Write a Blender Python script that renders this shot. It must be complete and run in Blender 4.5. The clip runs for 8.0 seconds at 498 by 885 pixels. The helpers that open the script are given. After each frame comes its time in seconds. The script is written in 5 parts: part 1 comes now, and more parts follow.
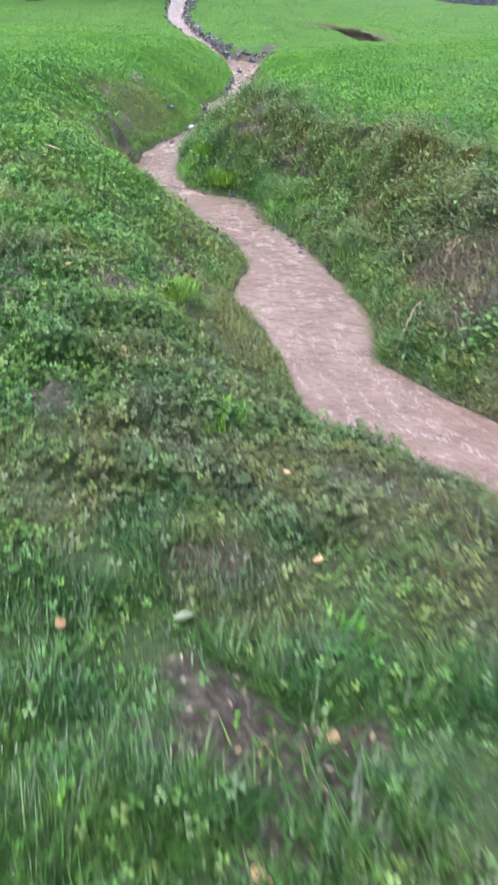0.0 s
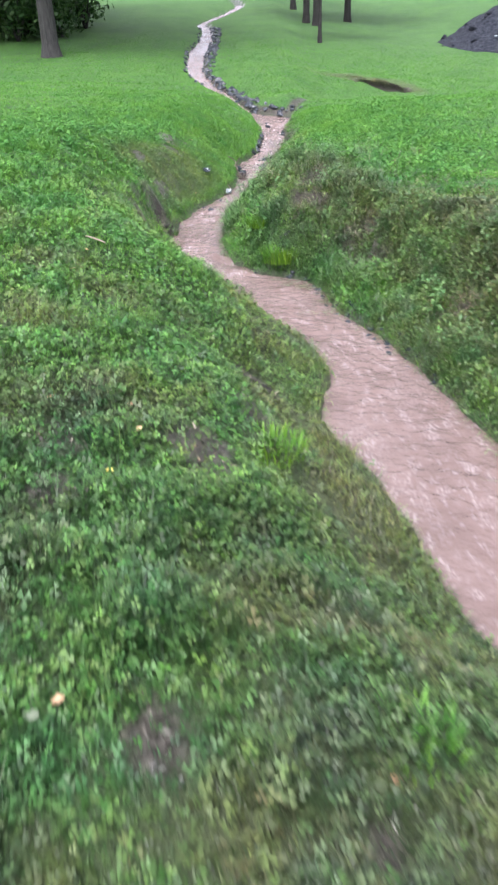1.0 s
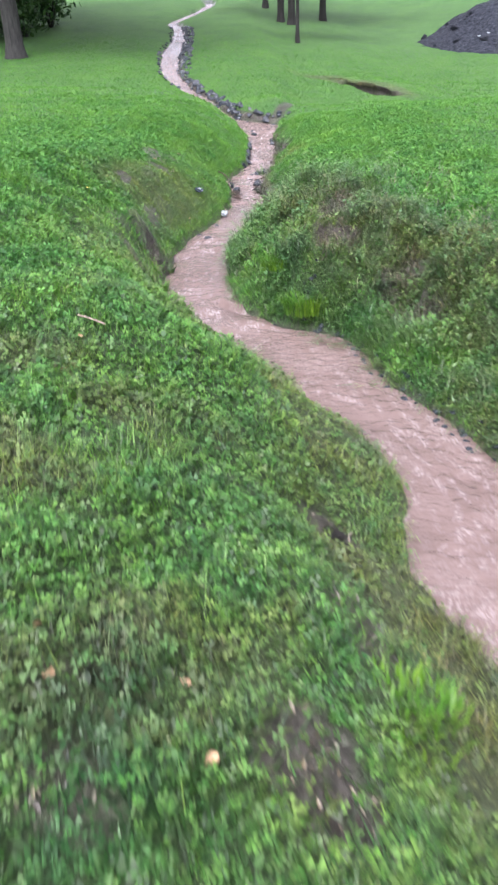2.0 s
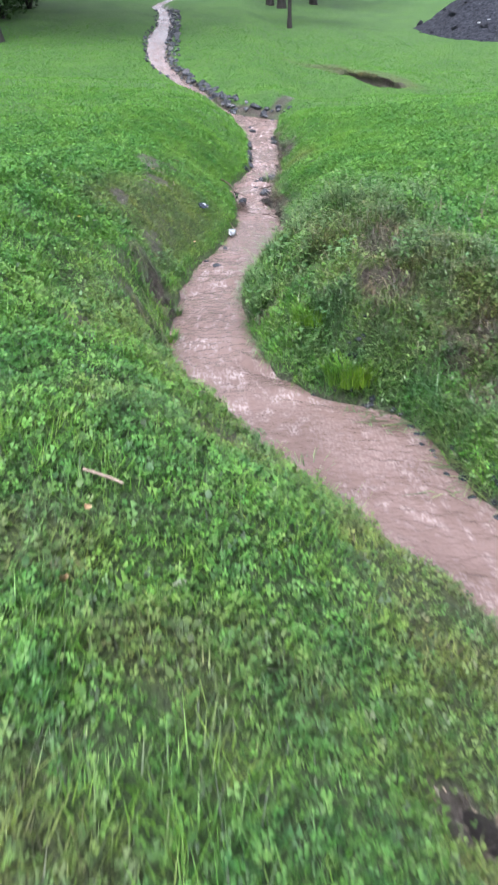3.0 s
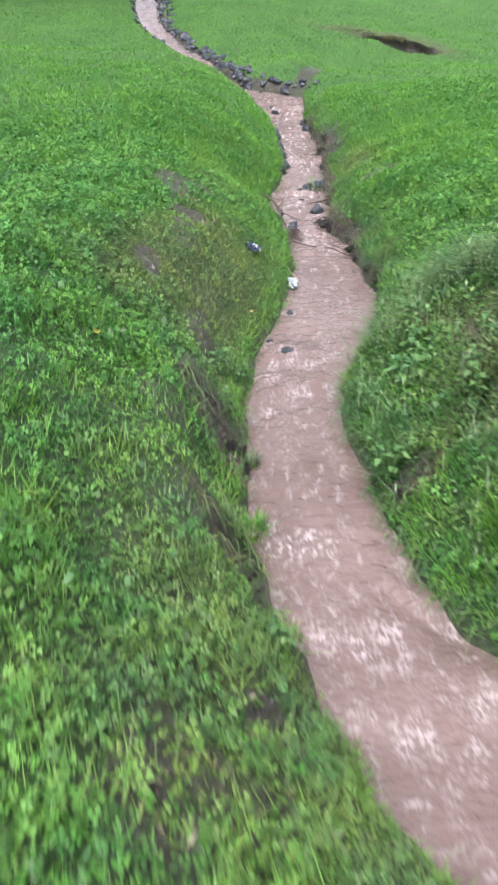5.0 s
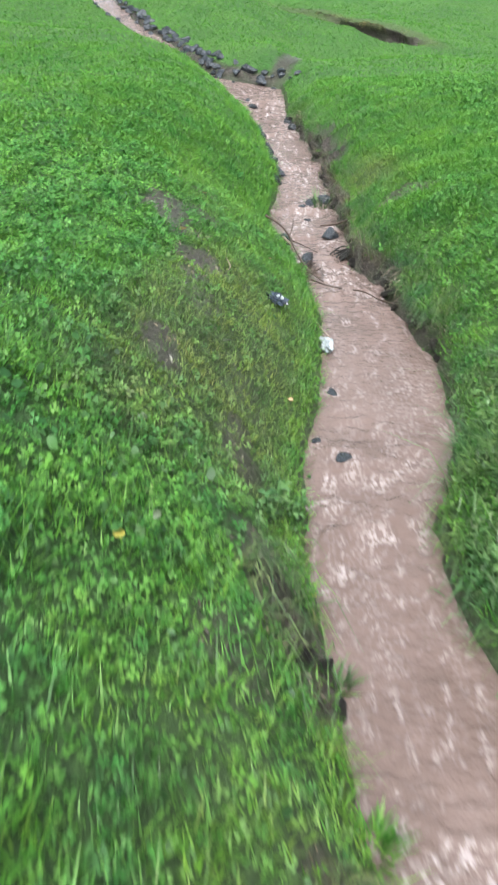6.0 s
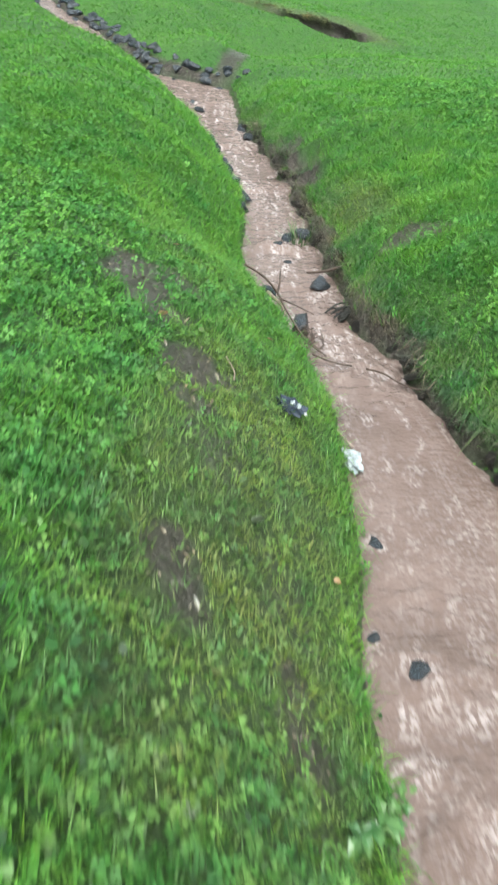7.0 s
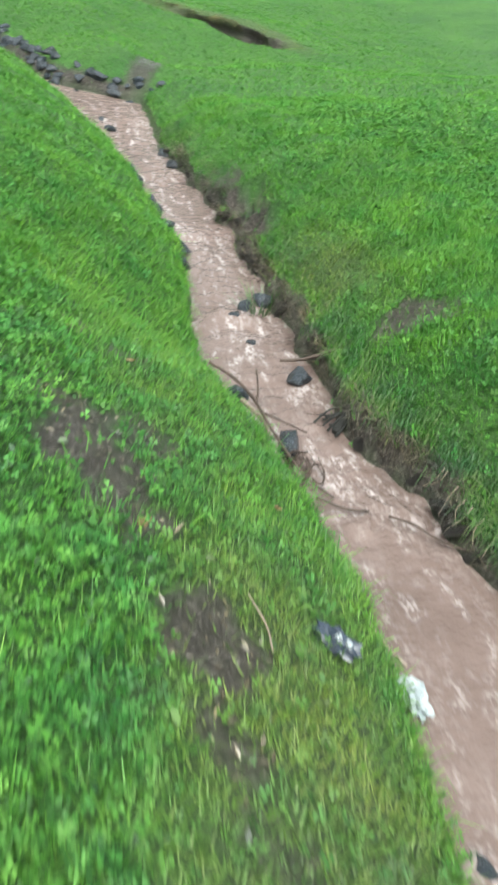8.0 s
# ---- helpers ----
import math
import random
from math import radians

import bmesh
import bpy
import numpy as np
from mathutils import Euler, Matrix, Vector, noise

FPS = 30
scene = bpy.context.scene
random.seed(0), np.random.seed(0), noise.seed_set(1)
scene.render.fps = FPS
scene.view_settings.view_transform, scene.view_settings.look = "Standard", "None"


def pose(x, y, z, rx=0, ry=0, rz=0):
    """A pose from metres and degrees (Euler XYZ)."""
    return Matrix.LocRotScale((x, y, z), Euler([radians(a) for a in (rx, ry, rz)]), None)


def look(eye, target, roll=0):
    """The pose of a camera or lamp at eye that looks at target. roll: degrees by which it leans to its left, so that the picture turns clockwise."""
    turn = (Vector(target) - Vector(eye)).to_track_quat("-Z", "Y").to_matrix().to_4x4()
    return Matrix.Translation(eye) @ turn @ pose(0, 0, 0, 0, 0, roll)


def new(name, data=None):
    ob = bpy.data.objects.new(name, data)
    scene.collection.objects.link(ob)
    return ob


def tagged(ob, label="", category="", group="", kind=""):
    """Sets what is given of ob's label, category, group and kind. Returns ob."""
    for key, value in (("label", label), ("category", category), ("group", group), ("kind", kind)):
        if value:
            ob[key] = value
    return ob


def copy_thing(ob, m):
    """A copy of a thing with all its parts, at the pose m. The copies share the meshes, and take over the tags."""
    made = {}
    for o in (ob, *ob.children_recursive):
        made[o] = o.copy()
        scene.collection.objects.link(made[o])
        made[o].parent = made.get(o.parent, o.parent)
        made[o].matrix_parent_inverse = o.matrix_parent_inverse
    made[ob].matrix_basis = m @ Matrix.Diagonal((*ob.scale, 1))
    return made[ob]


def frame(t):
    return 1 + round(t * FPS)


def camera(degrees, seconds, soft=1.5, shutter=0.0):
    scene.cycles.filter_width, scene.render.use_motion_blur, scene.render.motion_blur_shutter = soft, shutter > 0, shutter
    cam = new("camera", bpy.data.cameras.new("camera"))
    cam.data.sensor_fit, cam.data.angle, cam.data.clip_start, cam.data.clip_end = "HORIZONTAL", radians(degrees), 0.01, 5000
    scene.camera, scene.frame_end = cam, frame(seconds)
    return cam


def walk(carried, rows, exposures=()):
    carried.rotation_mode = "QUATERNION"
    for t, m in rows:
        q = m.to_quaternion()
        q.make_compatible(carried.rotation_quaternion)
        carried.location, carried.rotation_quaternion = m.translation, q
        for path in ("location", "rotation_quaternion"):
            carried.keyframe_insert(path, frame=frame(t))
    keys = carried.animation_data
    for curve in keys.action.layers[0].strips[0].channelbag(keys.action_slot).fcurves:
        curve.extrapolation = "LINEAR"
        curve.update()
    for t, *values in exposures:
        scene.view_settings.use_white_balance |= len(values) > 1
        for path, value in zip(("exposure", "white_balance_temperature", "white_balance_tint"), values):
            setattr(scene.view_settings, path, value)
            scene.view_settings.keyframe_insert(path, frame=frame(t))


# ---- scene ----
cam = camera(34.6, 8.0, 2.3, 0.4)
PATH = [
    (0, (0.094, -0.115, 1.806), (0.068, 1.64, 0.848), -1.0),
    (0.5, (-0.108, 0.505, 1.847), (-0.146, 2.291, 0.948), -1.7),
    (1, (-0.372, 1.184, 1.875), (-0.424, 2.985, 1.007), -2.1),
    (1.5, (-0.554, 1.896, 1.901), (-0.565, 3.7, 1.037), -2.0),
    (2, (-0.747, 2.58, 1.948), (-0.728, 4.38, 1.075), -2.1),
    (2.2, (-0.818, 2.841, 1.981), (-0.79, 4.642, 1.111), -2.3),
    (3.3, (-1.069, 4.239, 2.129), (-0.991, 6.012, 1.207), -1.2),
    (3.5, (-1.1, 4.462, 2.161), (-1.015, 6.232, 1.234), -1.1),
    (4, (-1.202, 5.101, 2.174), (-1.113, 6.86, 1.225), -1.0),
    (4.5, (-1.381, 5.776, 2.191), (-1.289, 7.52, 1.217), -0.6),
    (5, (-1.521, 6.502, 2.193), (-1.421, 8.236, 1.201), -1.8),
    (5.2, (-1.592, 6.782, 2.232), (-1.491, 8.508, 1.227), -1.8),
    (6.3, (-1.931, 8.526, 2.109), (-1.643, 10.217, 1.08), 1.4),
    (6.5, (-1.96, 8.792, 2.118), (-1.662, 10.478, 1.084), 1.5),
    (7, (-2.017, 9.449, 2.143), (-1.58, 11.095, 1.095), 3.2),
    (7.5, (-2.007, 10.113, 2.149), (-1.525, 11.742, 1.094), 3.2),
    (8, (-2.03, 10.819, 2.163), (-1.353, 12.385, 1.12), 5.5),
]
walk(cam, [(t, look(eye, target, roll)) for t, eye, target, roll in PATH],
     [(0.0, 1.78, 6150, 19.0), (1.0, 1.74, 6150, 21.0), (2.0, 1.70, 6150, 23.0), (3.5, 1.56, 6150, 19.0), (5.0, 1.54, 6250, 18.0), (6.5, 1.48, 6400, 3.0), (8.0, 1.45, 6450, 0.0)])

# ---- light ----
SUN_UP, SUN_TURN = radians(58), radians(200)
world = bpy.data.worlds.new("overcast_sky")
scene.world = world
world.use_nodes = True
wn, wl = world.node_tree.nodes, world.node_tree.links
sky = wn.new("ShaderNodeTexSky")
sky.sky_type, sky.sun_disc = "NISHITA", False
sky.sun_elevation, sky.sun_rotation = SUN_UP, SUN_TURN
sky.air_density, sky.dust_density, sky.ozone_density = 1.0, 4.0, 1.0
veil = wn.new("ShaderNodeHueSaturation")
veil.inputs["Saturation"].default_value = 0.22
wl.new(sky.outputs[0], veil.inputs["Color"])
wl.new(veil.outputs[0], wn["Background"].inputs["Color"])
wn["Background"].inputs["Strength"].default_value = 0.15
sun = new("sun", bpy.data.lights.new("sun", "SUN"))
sun.data.energy, sun.data.angle, sun.data.color = 1.4, radians(25), (1.0, 0.97, 0.93)
sun.matrix_world = look((0, 0, 30), (30 * math.sin(SUN_TURN) * math.cos(SUN_UP) * -1, 30 * math.cos(SUN_TURN) * math.cos(SUN_UP) * -1, 30 - 30 * math.sin(SUN_UP)))


# ---- terrain ----
def hash01(ix, iy, seed):
    v = (ix.astype(np.int64) * 374761393 + iy.astype(np.int64) * 668265263 + seed * 974634541) & 0xFFFFFFFF
    v = ((v ^ (v >> 13)) * 1274126177) & 0xFFFFFFFF
    return ((v ^ (v >> 16)) & 0xFFFFFF) / float(0xFFFFFF)


def vnoise(x, y, seed=0):
    """Smooth value noise, 0 to 1."""
    x, y = np.asarray(x, float), np.asarray(y, float)
    ix, iy = np.floor(x), np.floor(y)
    fx, fy = x - ix, y - iy
    fx, fy = fx * fx * (3 - 2 * fx), fy * fy * (3 - 2 * fy)
    a, b = hash01(ix, iy, seed), hash01(ix + 1, iy, seed)
    c, d = hash01(ix, iy + 1, seed), hash01(ix + 1, iy + 1, seed)
    return (a * (1 - fx) + b * fx) * (1 - fy) + (c * (1 - fx) + d * fx) * fy


def fbm(x, y, seed=0, octaves=4):
    out, amp, total = 0.0, 1.0, 0.0
    for k in range(octaves):
        out = out + amp * vnoise(x * 2 ** k, y * 2 ** k, seed + 17 * k)
        total += amp
        amp *= 0.5
    return out / total


def pnoise(x, y, seed=0):
    """Smooth gradient noise, about -0.5 to 0.5."""
    x, y = np.asarray(x, float), np.asarray(y, float)
    ix, iy = np.floor(x), np.floor(y)
    fx, fy = x - ix, y - iy
    u, v = fx ** 3 * (fx * (fx * 6 - 15) + 10), fy ** 3 * (fy * (fy * 6 - 15) + 10)
    g = []
    for dx, dy in ((0, 0), (1, 0), (0, 1), (1, 1)):
        a = hash01(ix + dx, iy + dy, seed) * 6.2832
        g.append(np.cos(a) * (fx - dx) + np.sin(a) * (fy - dy))
    return (g[0] * (1 - u) + g[1] * u) * (1 - v) + (g[2] * (1 - u) + g[3] * u) * v


def ramp(v, a, b):
    s = np.clip((v - a) / (b - a), 0, 1)
    return s * s * (3 - 2 * s)


# the brook: y, the left and the right edge of the water
BROOK_NEAR = [
    (-40, 5.0, 6.0), (-14, 3.5, 4.5), (-8.0, 4.6, 5.5), (-3.0, 4.3, 5.2), (0.0, 3.0, 3.8), (1.5, 1.95, 2.70), (2.6, 1.09, 1.80), (3.2, 0.47, 1.38), (3.5, 0.35, 1.18),
    (4.1, 0.24, 0.80), (4.6, 0.12, 0.80), (5.2, -0.06, 0.74), (6.0, 0.04, 0.60), (6.4, -0.10, 0.47), (6.75, -0.40, 0.32),
    (7.1, -0.57, 0.20), (7.5, -0.83, 0.12), (7.85, -1.07, 0.08), (8.05, -1.14, -0.02), (8.2, -1.17, -0.30), (8.4, -1.20, -0.54), (8.8, -1.32, -0.73), (9.3, -1.36, -0.80),
    (10.0, -1.32, -0.81), (10.5, -1.29, -0.74), (10.9, -1.22, -0.56), (11.2, -1.13, -0.44), (11.6, -1.00, -0.33), (12.0, -0.875, -0.27),
]
BROOK_FAR = [
    (12.5, -0.79, -0.25), (13.1, -0.73, -0.30), (13.7, -0.77, -0.29), (14.3, -0.83, -0.23), (15.0, -0.68, -0.15), (15.9, -0.48, -0.04),
    (17.1, -0.40, 0.06), (18.5, -0.40, 0.08), (19.5, -0.52, 0.22), (20.1, -0.56, 0.30), (20.7, -0.80, -0.50), (21.5, -1.05, -0.80),
    (23.0, -1.38, -1.14), (24.0, -1.78, -1.50), (26.0, -2.36, -1.98), (27.6, -2.62, -2.10), (31.4, -2.78, -2.16), (34.5, -2.62, -2.18),
    (38.4, -2.72, -2.36), (41.0, -3.15, -2.80), (46.0, -2.2, -1.9), (51.0, -1.6, -1.2), (60.0, -2.5, -2.1),
]
WATER_LEVEL = [
    (-40, -1.0), (-6, -0.2), (0, -0.08), (4, 0.0), (6, 0.05), (8, 0.11), (9, 0.18), (10, 0.21), (11, 0.235), (12.5, 0.265), (13.5, 0.285), (15, 0.335), (18.7, 0.50), (20, 0.62), (23, 1.0),
    (26, 1.45), (32, 2.15), (40, 3.1), (60, 5.4), (140, 13.0), (200, 14.5), (420, 15.0),
]
LEFT_BANK = [(-9, 0.0), (0.0, 0.0), (0.04, 0.09), (0.3, 0.28), (0.6, 0.48), (1.0, 0.66), (1.5, 0.78), (2.5, 0.84), (6.0, 1.0), (12, 1.2)]
RIGHT_BANK = [(-9, 0.0), (0.0, 0.0), (0.03, 0.10), (0.15, 0.20), (0.3, 0.30), (0.5, 0.41), (0.7, 0.48), (1.0, 0.54), (2.0, 0.61), (6.0, 0.8), (12, 1.0)]
LEFT_STEEP = [(0, 1.0), (6.4, 1.05), (7.2, 1.7), (8.6, 2.0), (9.9, 2.0), (10.4, 0.8), (11.8, 0.7), (12.6, 1.05)]
LEFT_FALL = [(-3, 0.5), (0, 0.5), (1.4, 0.56), (2.0, 0.76), (2.8, 0.95), (3.6, 1.0)]
RIGHT_TOE = [(2.0, 0.1), (3.6, 0.30), (4.6, 0.36), (6.8, 0.40), (7.3, 0.28), (7.8, 0.2), (8.3, 0.25), (8.7, 0.2), (9.3, 0.05), (9.8, 0.0)]
BROOK = np.array(BROOK_NEAR + BROOK_FAR)


def table(rows, v):
    a = np.array(rows)
    return np.interp(v, a[:, 0], a[:, 1])


def water_level(y):
    return table(WATER_LEVEL, y)


def edges(y):
    """Left and right edge of the water, with a small natural waver."""
    wob = 0.05 * (vnoise(y * 3.1, y * 0, 5) - 0.5) + 0.03 * (vnoise(y * 8.3, y * 0, 6) - 0.5)
    wob2 = 0.05 * (vnoise(y * 2.7, y * 0, 7) - 0.5) + 0.03 * (vnoise(y * 7.7, y * 0, 8) - 0.5)
    return np.interp(y, BROOK[:, 0], BROOK[:, 1]) + wob, np.interp(y, BROOK[:, 0], BROOK[:, 2]) + wob2 + 0.10 * (vnoise(y * 4.3, y * 0, 9) - 0.5) * ramp(y, 11.8, 12.6) * (1 - ramp(y, 18, 19))


def off_water(x, y):
    """Distance from the water to the left bank, to the right bank (negative: not on that side)."""
    xl, xr = edges(y)
    mid = lambda v: 0.5 * (np.interp(v, BROOK[:, 0], BROOK[:, 1]) + np.interp(v, BROOK[:, 0], BROOK[:, 2]))
    slope = (mid(y + 0.3) - mid(y - 0.3)) / 0.6
    k = 1 / np.sqrt(1 + slope ** 2)
    near_l, near_r = ramp(np.abs(xl - x), 1.0, 3.5), ramp(np.abs(x - xr), 1.0, 3.5)
    return (xl - x) * (k + (0.92 - k) * near_l), (x - xr) * (k + (0.92 - k) * near_r)


# small slips in the left bank: x, y, radius, depth
SCARPS = [(0.42, 8.08, 0.20, 0.18), (0.05, 8.72, 0.22, 0.16), (-0.11, 10.28, 0.13, 0.10), (-1.42, 9.70, 0.20, 0.34), (-1.42, 8.80, 0.15, 0.34), (-1.39, 7.84, 0.09, 0.07), (-0.66, 9.36, 0.11, 0.16), (-0.14, 9.95, 0.16, 0.14), (0.50, 7.70, 0.17, 0.16), (0.12, 15.95, 0.16, 0.22), (0.18, 16.5, 0.18, 0.26)]

# the side gully with its washed-out hollow
GULLY = [(0.25, 20.2), (0.65, 20.9), (1.05, 21.7), (1.6, 22.5), (2.3, 23.3), (2.8, 24.0)]


def gully_distance(x, y):
    best = np.full(np.shape(x), 99.0)
    for (ax, ay), (bx, by) in zip(GULLY[:-1], GULLY[1:]):
        ux, uy = bx - ax, by - ay
        s = np.clip(((x - ax) * ux + (y - ay) * uy) / (ux * ux + uy * uy), 0, 1)
        best = np.minimum(best, np.hypot(x - ax - s * ux, y - ay - s * uy))
    return best


def hollow(x, y):
    """Along the washed-out wall at the gully's head (0 to 1), and the distance in front of it."""
    dx, dy = x - 1.64, y - 26.5
    along = (dx * 1.71 - dy * 2.5) / 9.17
    front = -0.825 * dx - 0.564 * dy + 0.10 * (vnoise(x * 4.3, y * 4.3, 55) - 0.5) + 0.10 * np.sin(along * 9)
    return along, front


def ground_z(x, y):
    x, y = np.asarray(x, float), np.asarray(y, float)
    dl, dr = off_water(x, y)
    zw = water_level(y)
    low = 1 - 0.72 * ramp(y, 19.5, 23.0)
    wide_l = ramp(dl, 3.0, 6.0)
    steep = table(LEFT_STEEP, y)
    steep = steep + (np.interp(y, [6.2, 7.4, 8.6, 12.5], [1.05, 1.6, 1.7, 1.1]) - steep) * ramp(dl, 0.12, 0.55)
    hl = table(LEFT_BANK, dl * (1 + (steep - 1) * (1 - wide_l))) * (table(LEFT_FALL, y) * (1 - wide_l) + wide_l * (0.5 + 0.5 * ramp(y, -6, 7)))
    toe = table(RIGHT_TOE, y)
    hr = table(RIGHT_BANK, np.where(dr > toe, dr - toe * 0.75, dr * 0.25)) + 0.05 * ramp(dr, 0, 0.3) * ramp(toe, 0.02, 0.2)
    hl = hl + 0.12 * ramp(dl, 0.5, 1.0) * ramp(y, 5.6, 6.4) * (1 - ramp(y, 10, 11.5)) + 0.11 * ramp(dl, 0.1, 0.3) * ramp(y, 7.3, 8.0) * (1 - ramp(y, 11.2, 12.4))
    hl = hl - 0.12 * np.exp(-((dl - 0.35) / 0.26) ** 2) * ramp(y, 2.6, 3.5) * (1 - ramp(y, 5.8, 6.4)) - 0.10 * np.exp(-((x - 0.15) / 0.45) ** 2 - ((y - 2.4) / 0.45) ** 2) + 0.16 * np.exp(-((x + 0.4) / 0.7) ** 2 - ((y - 0.9) / 0.7) ** 2)
    cut = 0.03 * ramp(dr, 0.0, 0.04) * (1 - ramp(dr, 0.15, 0.5)) * ramp(y, 11.3, 12.2) * (1 - ramp(y, 17.5, 18.5))
    h = np.where(dl > 0, hl, np.where(dr > 0, hr + cut - 0.07 * np.exp(-((dr - 0.16) / 0.13) ** 2) * ramp(y, 11.5, 12.5) * (1 - ramp(y, 17.5, 18.5)), 0.0)) * low
    inside = np.minimum(-dl, -dr)
    bed = -0.16 * ramp(inside, -0.02, 0.12)
    wet = ramp(inside, -0.05, 0.05)
    z = zw + h + bed
    out = 1 - wet
    z += out * (0.05 * (fbm(x * 1.1, y * 1.1, 21, 3) - 0.5) + 0.035 * (fbm(x * 4.5, y * 4.5, 22, 3) - 0.5))
    z += ramp(dr, 0.12, 0.5) * (1 - ramp(dr, 1.1, 1.7)) * ramp(y, 4, 6) * (1 - ramp(y, 10.2, 11)) * 0.46 * (fbm(x * 3.2, y * 3.2, 31, 2) - 0.5)
    gd = gully_distance(x, y)
    z -= 0.12 * (1 - ramp(gd, 0.06, 0.75)) * ramp(y, 20, 20.8)
    z -= 0.33 * ramp(x, 0.2, 1.5) * ramp(y, 16.5, 21) + 0.5 * ramp(x, 1.0, 7.5) * ramp(y, 19, 28)
    along, front = hollow(x, y)
    z -= (0.05 + 0.27 * ramp(along, 0.3, 0.85)) * ramp(along, -0.1, 0.2) * (1 - ramp(along, 1.05, 1.2)) * ramp(front, 0.0, 0.14) * (1 - ramp(front, 0.14, 0.55))
    spur = np.hypot(np.clip(-(x - 1.3) * 0.707 - (y - 20.1) * 0.707, 0, 9) + np.clip((x - 2.6) * 0.707 + (y - 21.4) * 0.707, 0, 9), (x - 1.3) * 0.707 - (y - 20.1) * 0.707)
    z += 0.08 * np.exp(-(spur / 0.7) ** 2) + 0.16 * np.exp(-((x - 3.1) / 1.3) ** 2 - ((y - 24.6) / 1.6) ** 2)
    for sx, sy, sr, sd in SCARPS:
        away = np.hypot(x - sx, (y - sy) * 0.8) + 0.06 * (fbm(x * 9, y * 9, 23, 2) - 0.5)
        dip = out * sd * (1 - ramp(away, sr * 0.75, sr))
        z = np.where(dip > 0, np.maximum(z - dip, np.minimum(z, zw + 0.05)), z)
    side = np.maximum(np.abs(x + 0.5) - 9, 0)
    z += 0.07 * side * (1 - ramp(side, 60, 160)) + 0.1 * (fbm(x * 0.25, y * 0.25, 41, 3) - 0.5) * ramp(y, 17, 28)
    return z


def lip(x, y):
    """How far the turf leans out over the undercut right bank."""
    dr = off_water(x, y)[1]
    return 0.07 * ramp(dr, 0.05, 0.11) * (1 - ramp(dr, 0.10, 0.40)) * ramp(y, 11.2, 12.2) * (1 - ramp(y, 17.8, 18.8)) * (0.15 + 0.85 * ramp(vnoise(y * 2.6, y * 0, 56), 0.25, 0.75))


def rim(x, y):
    """How far the turf leans out over the washed-out hollow."""
    along, front = hollow(x, y)
    return 0.20 * ramp(front, -0.35, -0.02) * (1 - ramp(front, 0.0, 0.06)) * ramp(along, 0.35, 0.6) * (1 - ramp(along, 1.0, 1.1))


# bare or worn places in the sward: x, y, half width, half length, turn in degrees, strength
BARE = [
    (-1.67, 12.75, 0.13, 0.34, 10, 1.0), (-1.48, 12.92, 0.11, 0.12, 0, 0.7), (-1.55, 12.05, 0.12, 0.20, -10, 1.0), (-1.63, 11.74, 0.08, 0.13, 0, 0.85), (-1.60, 11.45, 0.08, 0.16, -8, 0.45), (-1.80, 10.84, 0.08, 0.16, 5, 0.95), (-1.55, 10.60, 0.07, 0.22, -5, 0.8), (-1.46, 11.05, 0.07, 0.20, 0, 0.3),
    (-1.56, 13.69, 0.07, 0.08, 0, 0.7), (-1.40, 13.50, 0.08, 0.06, 0, 0.6), (0.23, 13.97, 0.19, 0.13, -30, 1.0), (0.13, 16.3, 0.13, 0.5, -10, 1.0), (0.17, 16.85, 0.12, 0.28, -8, 0.9),
    (-1.43, 9.72, 0.23, 0.27, 0, 1.0), (-1.43, 8.80, 0.17, 0.19, 0, 1.0), (-1.70, 9.45, 0.10, 0.15, 0, 0.6), (-1.40, 7.82, 0.09, 0.12, 0, 0.9), (0.06, 8.70, 0.17, 0.30, 0, 1.0), (-0.15, 9.95, 0.16, 0.18, 0, 0.9), (0.14, 9.45, 0.18, 0.22, 20, 0.7), (0.50, 7.70, 0.17, 0.15, 0, 1.0), (-0.67, 9.36, 0.10, 0.11, 0, 1.0), (0.42, 8.2, 0.16, 0.16, 0, 0.8),
    (0.95, 6.45, 0.22, 0.20, 0, 0.8), (1.42, 4.80, 0.34, 0.40, 0, 0.9), (1.33, 4.15, 0.25, 0.25, 0, 0.8),
]
BARE_SMALL = [
    (-0.40, 5.25, 0.10, 0.13, 0, 1.0), (-0.43, 4.42, 0.10, 0.20, 0, 0.7), (-0.62, 3.76, 0.11, 0.24, 15, 0.95), (-1.09, 3.63, 0.09, 0.10, 0, 0.7), (-1.03, 3.33, 0.08, 0.11, 0, 0.9), (-1.16, 3.94, 0.07, 0.05, 0, 0.6), (0.11, 1.02, 0.17, 0.26, 35, 1.0), (-0.12, 1.60, 0.09, 0.09, 0, 0.9), (0.0, 1.62, 0.06, 0.06, 0, 0.9), (-0.16, 2.23, 0.06, 0.07, 0, 1.0),
    (-0.62, 2.38, 0.07, 0.1, 0, 0.9), (0.45, 2.30, 0.18, 0.12, -30, 0.7), (-1.62, 7.5, 0.16, 0.2, 0, 0.7), (0.32, 1.09, 0.05, 0.05, 0, 1.0), (-1.05, 6.9, 0.14, 0.2, 30, 0.5), (-1.20, 7.35, 0.10, 0.13, 0, 0.6),
]


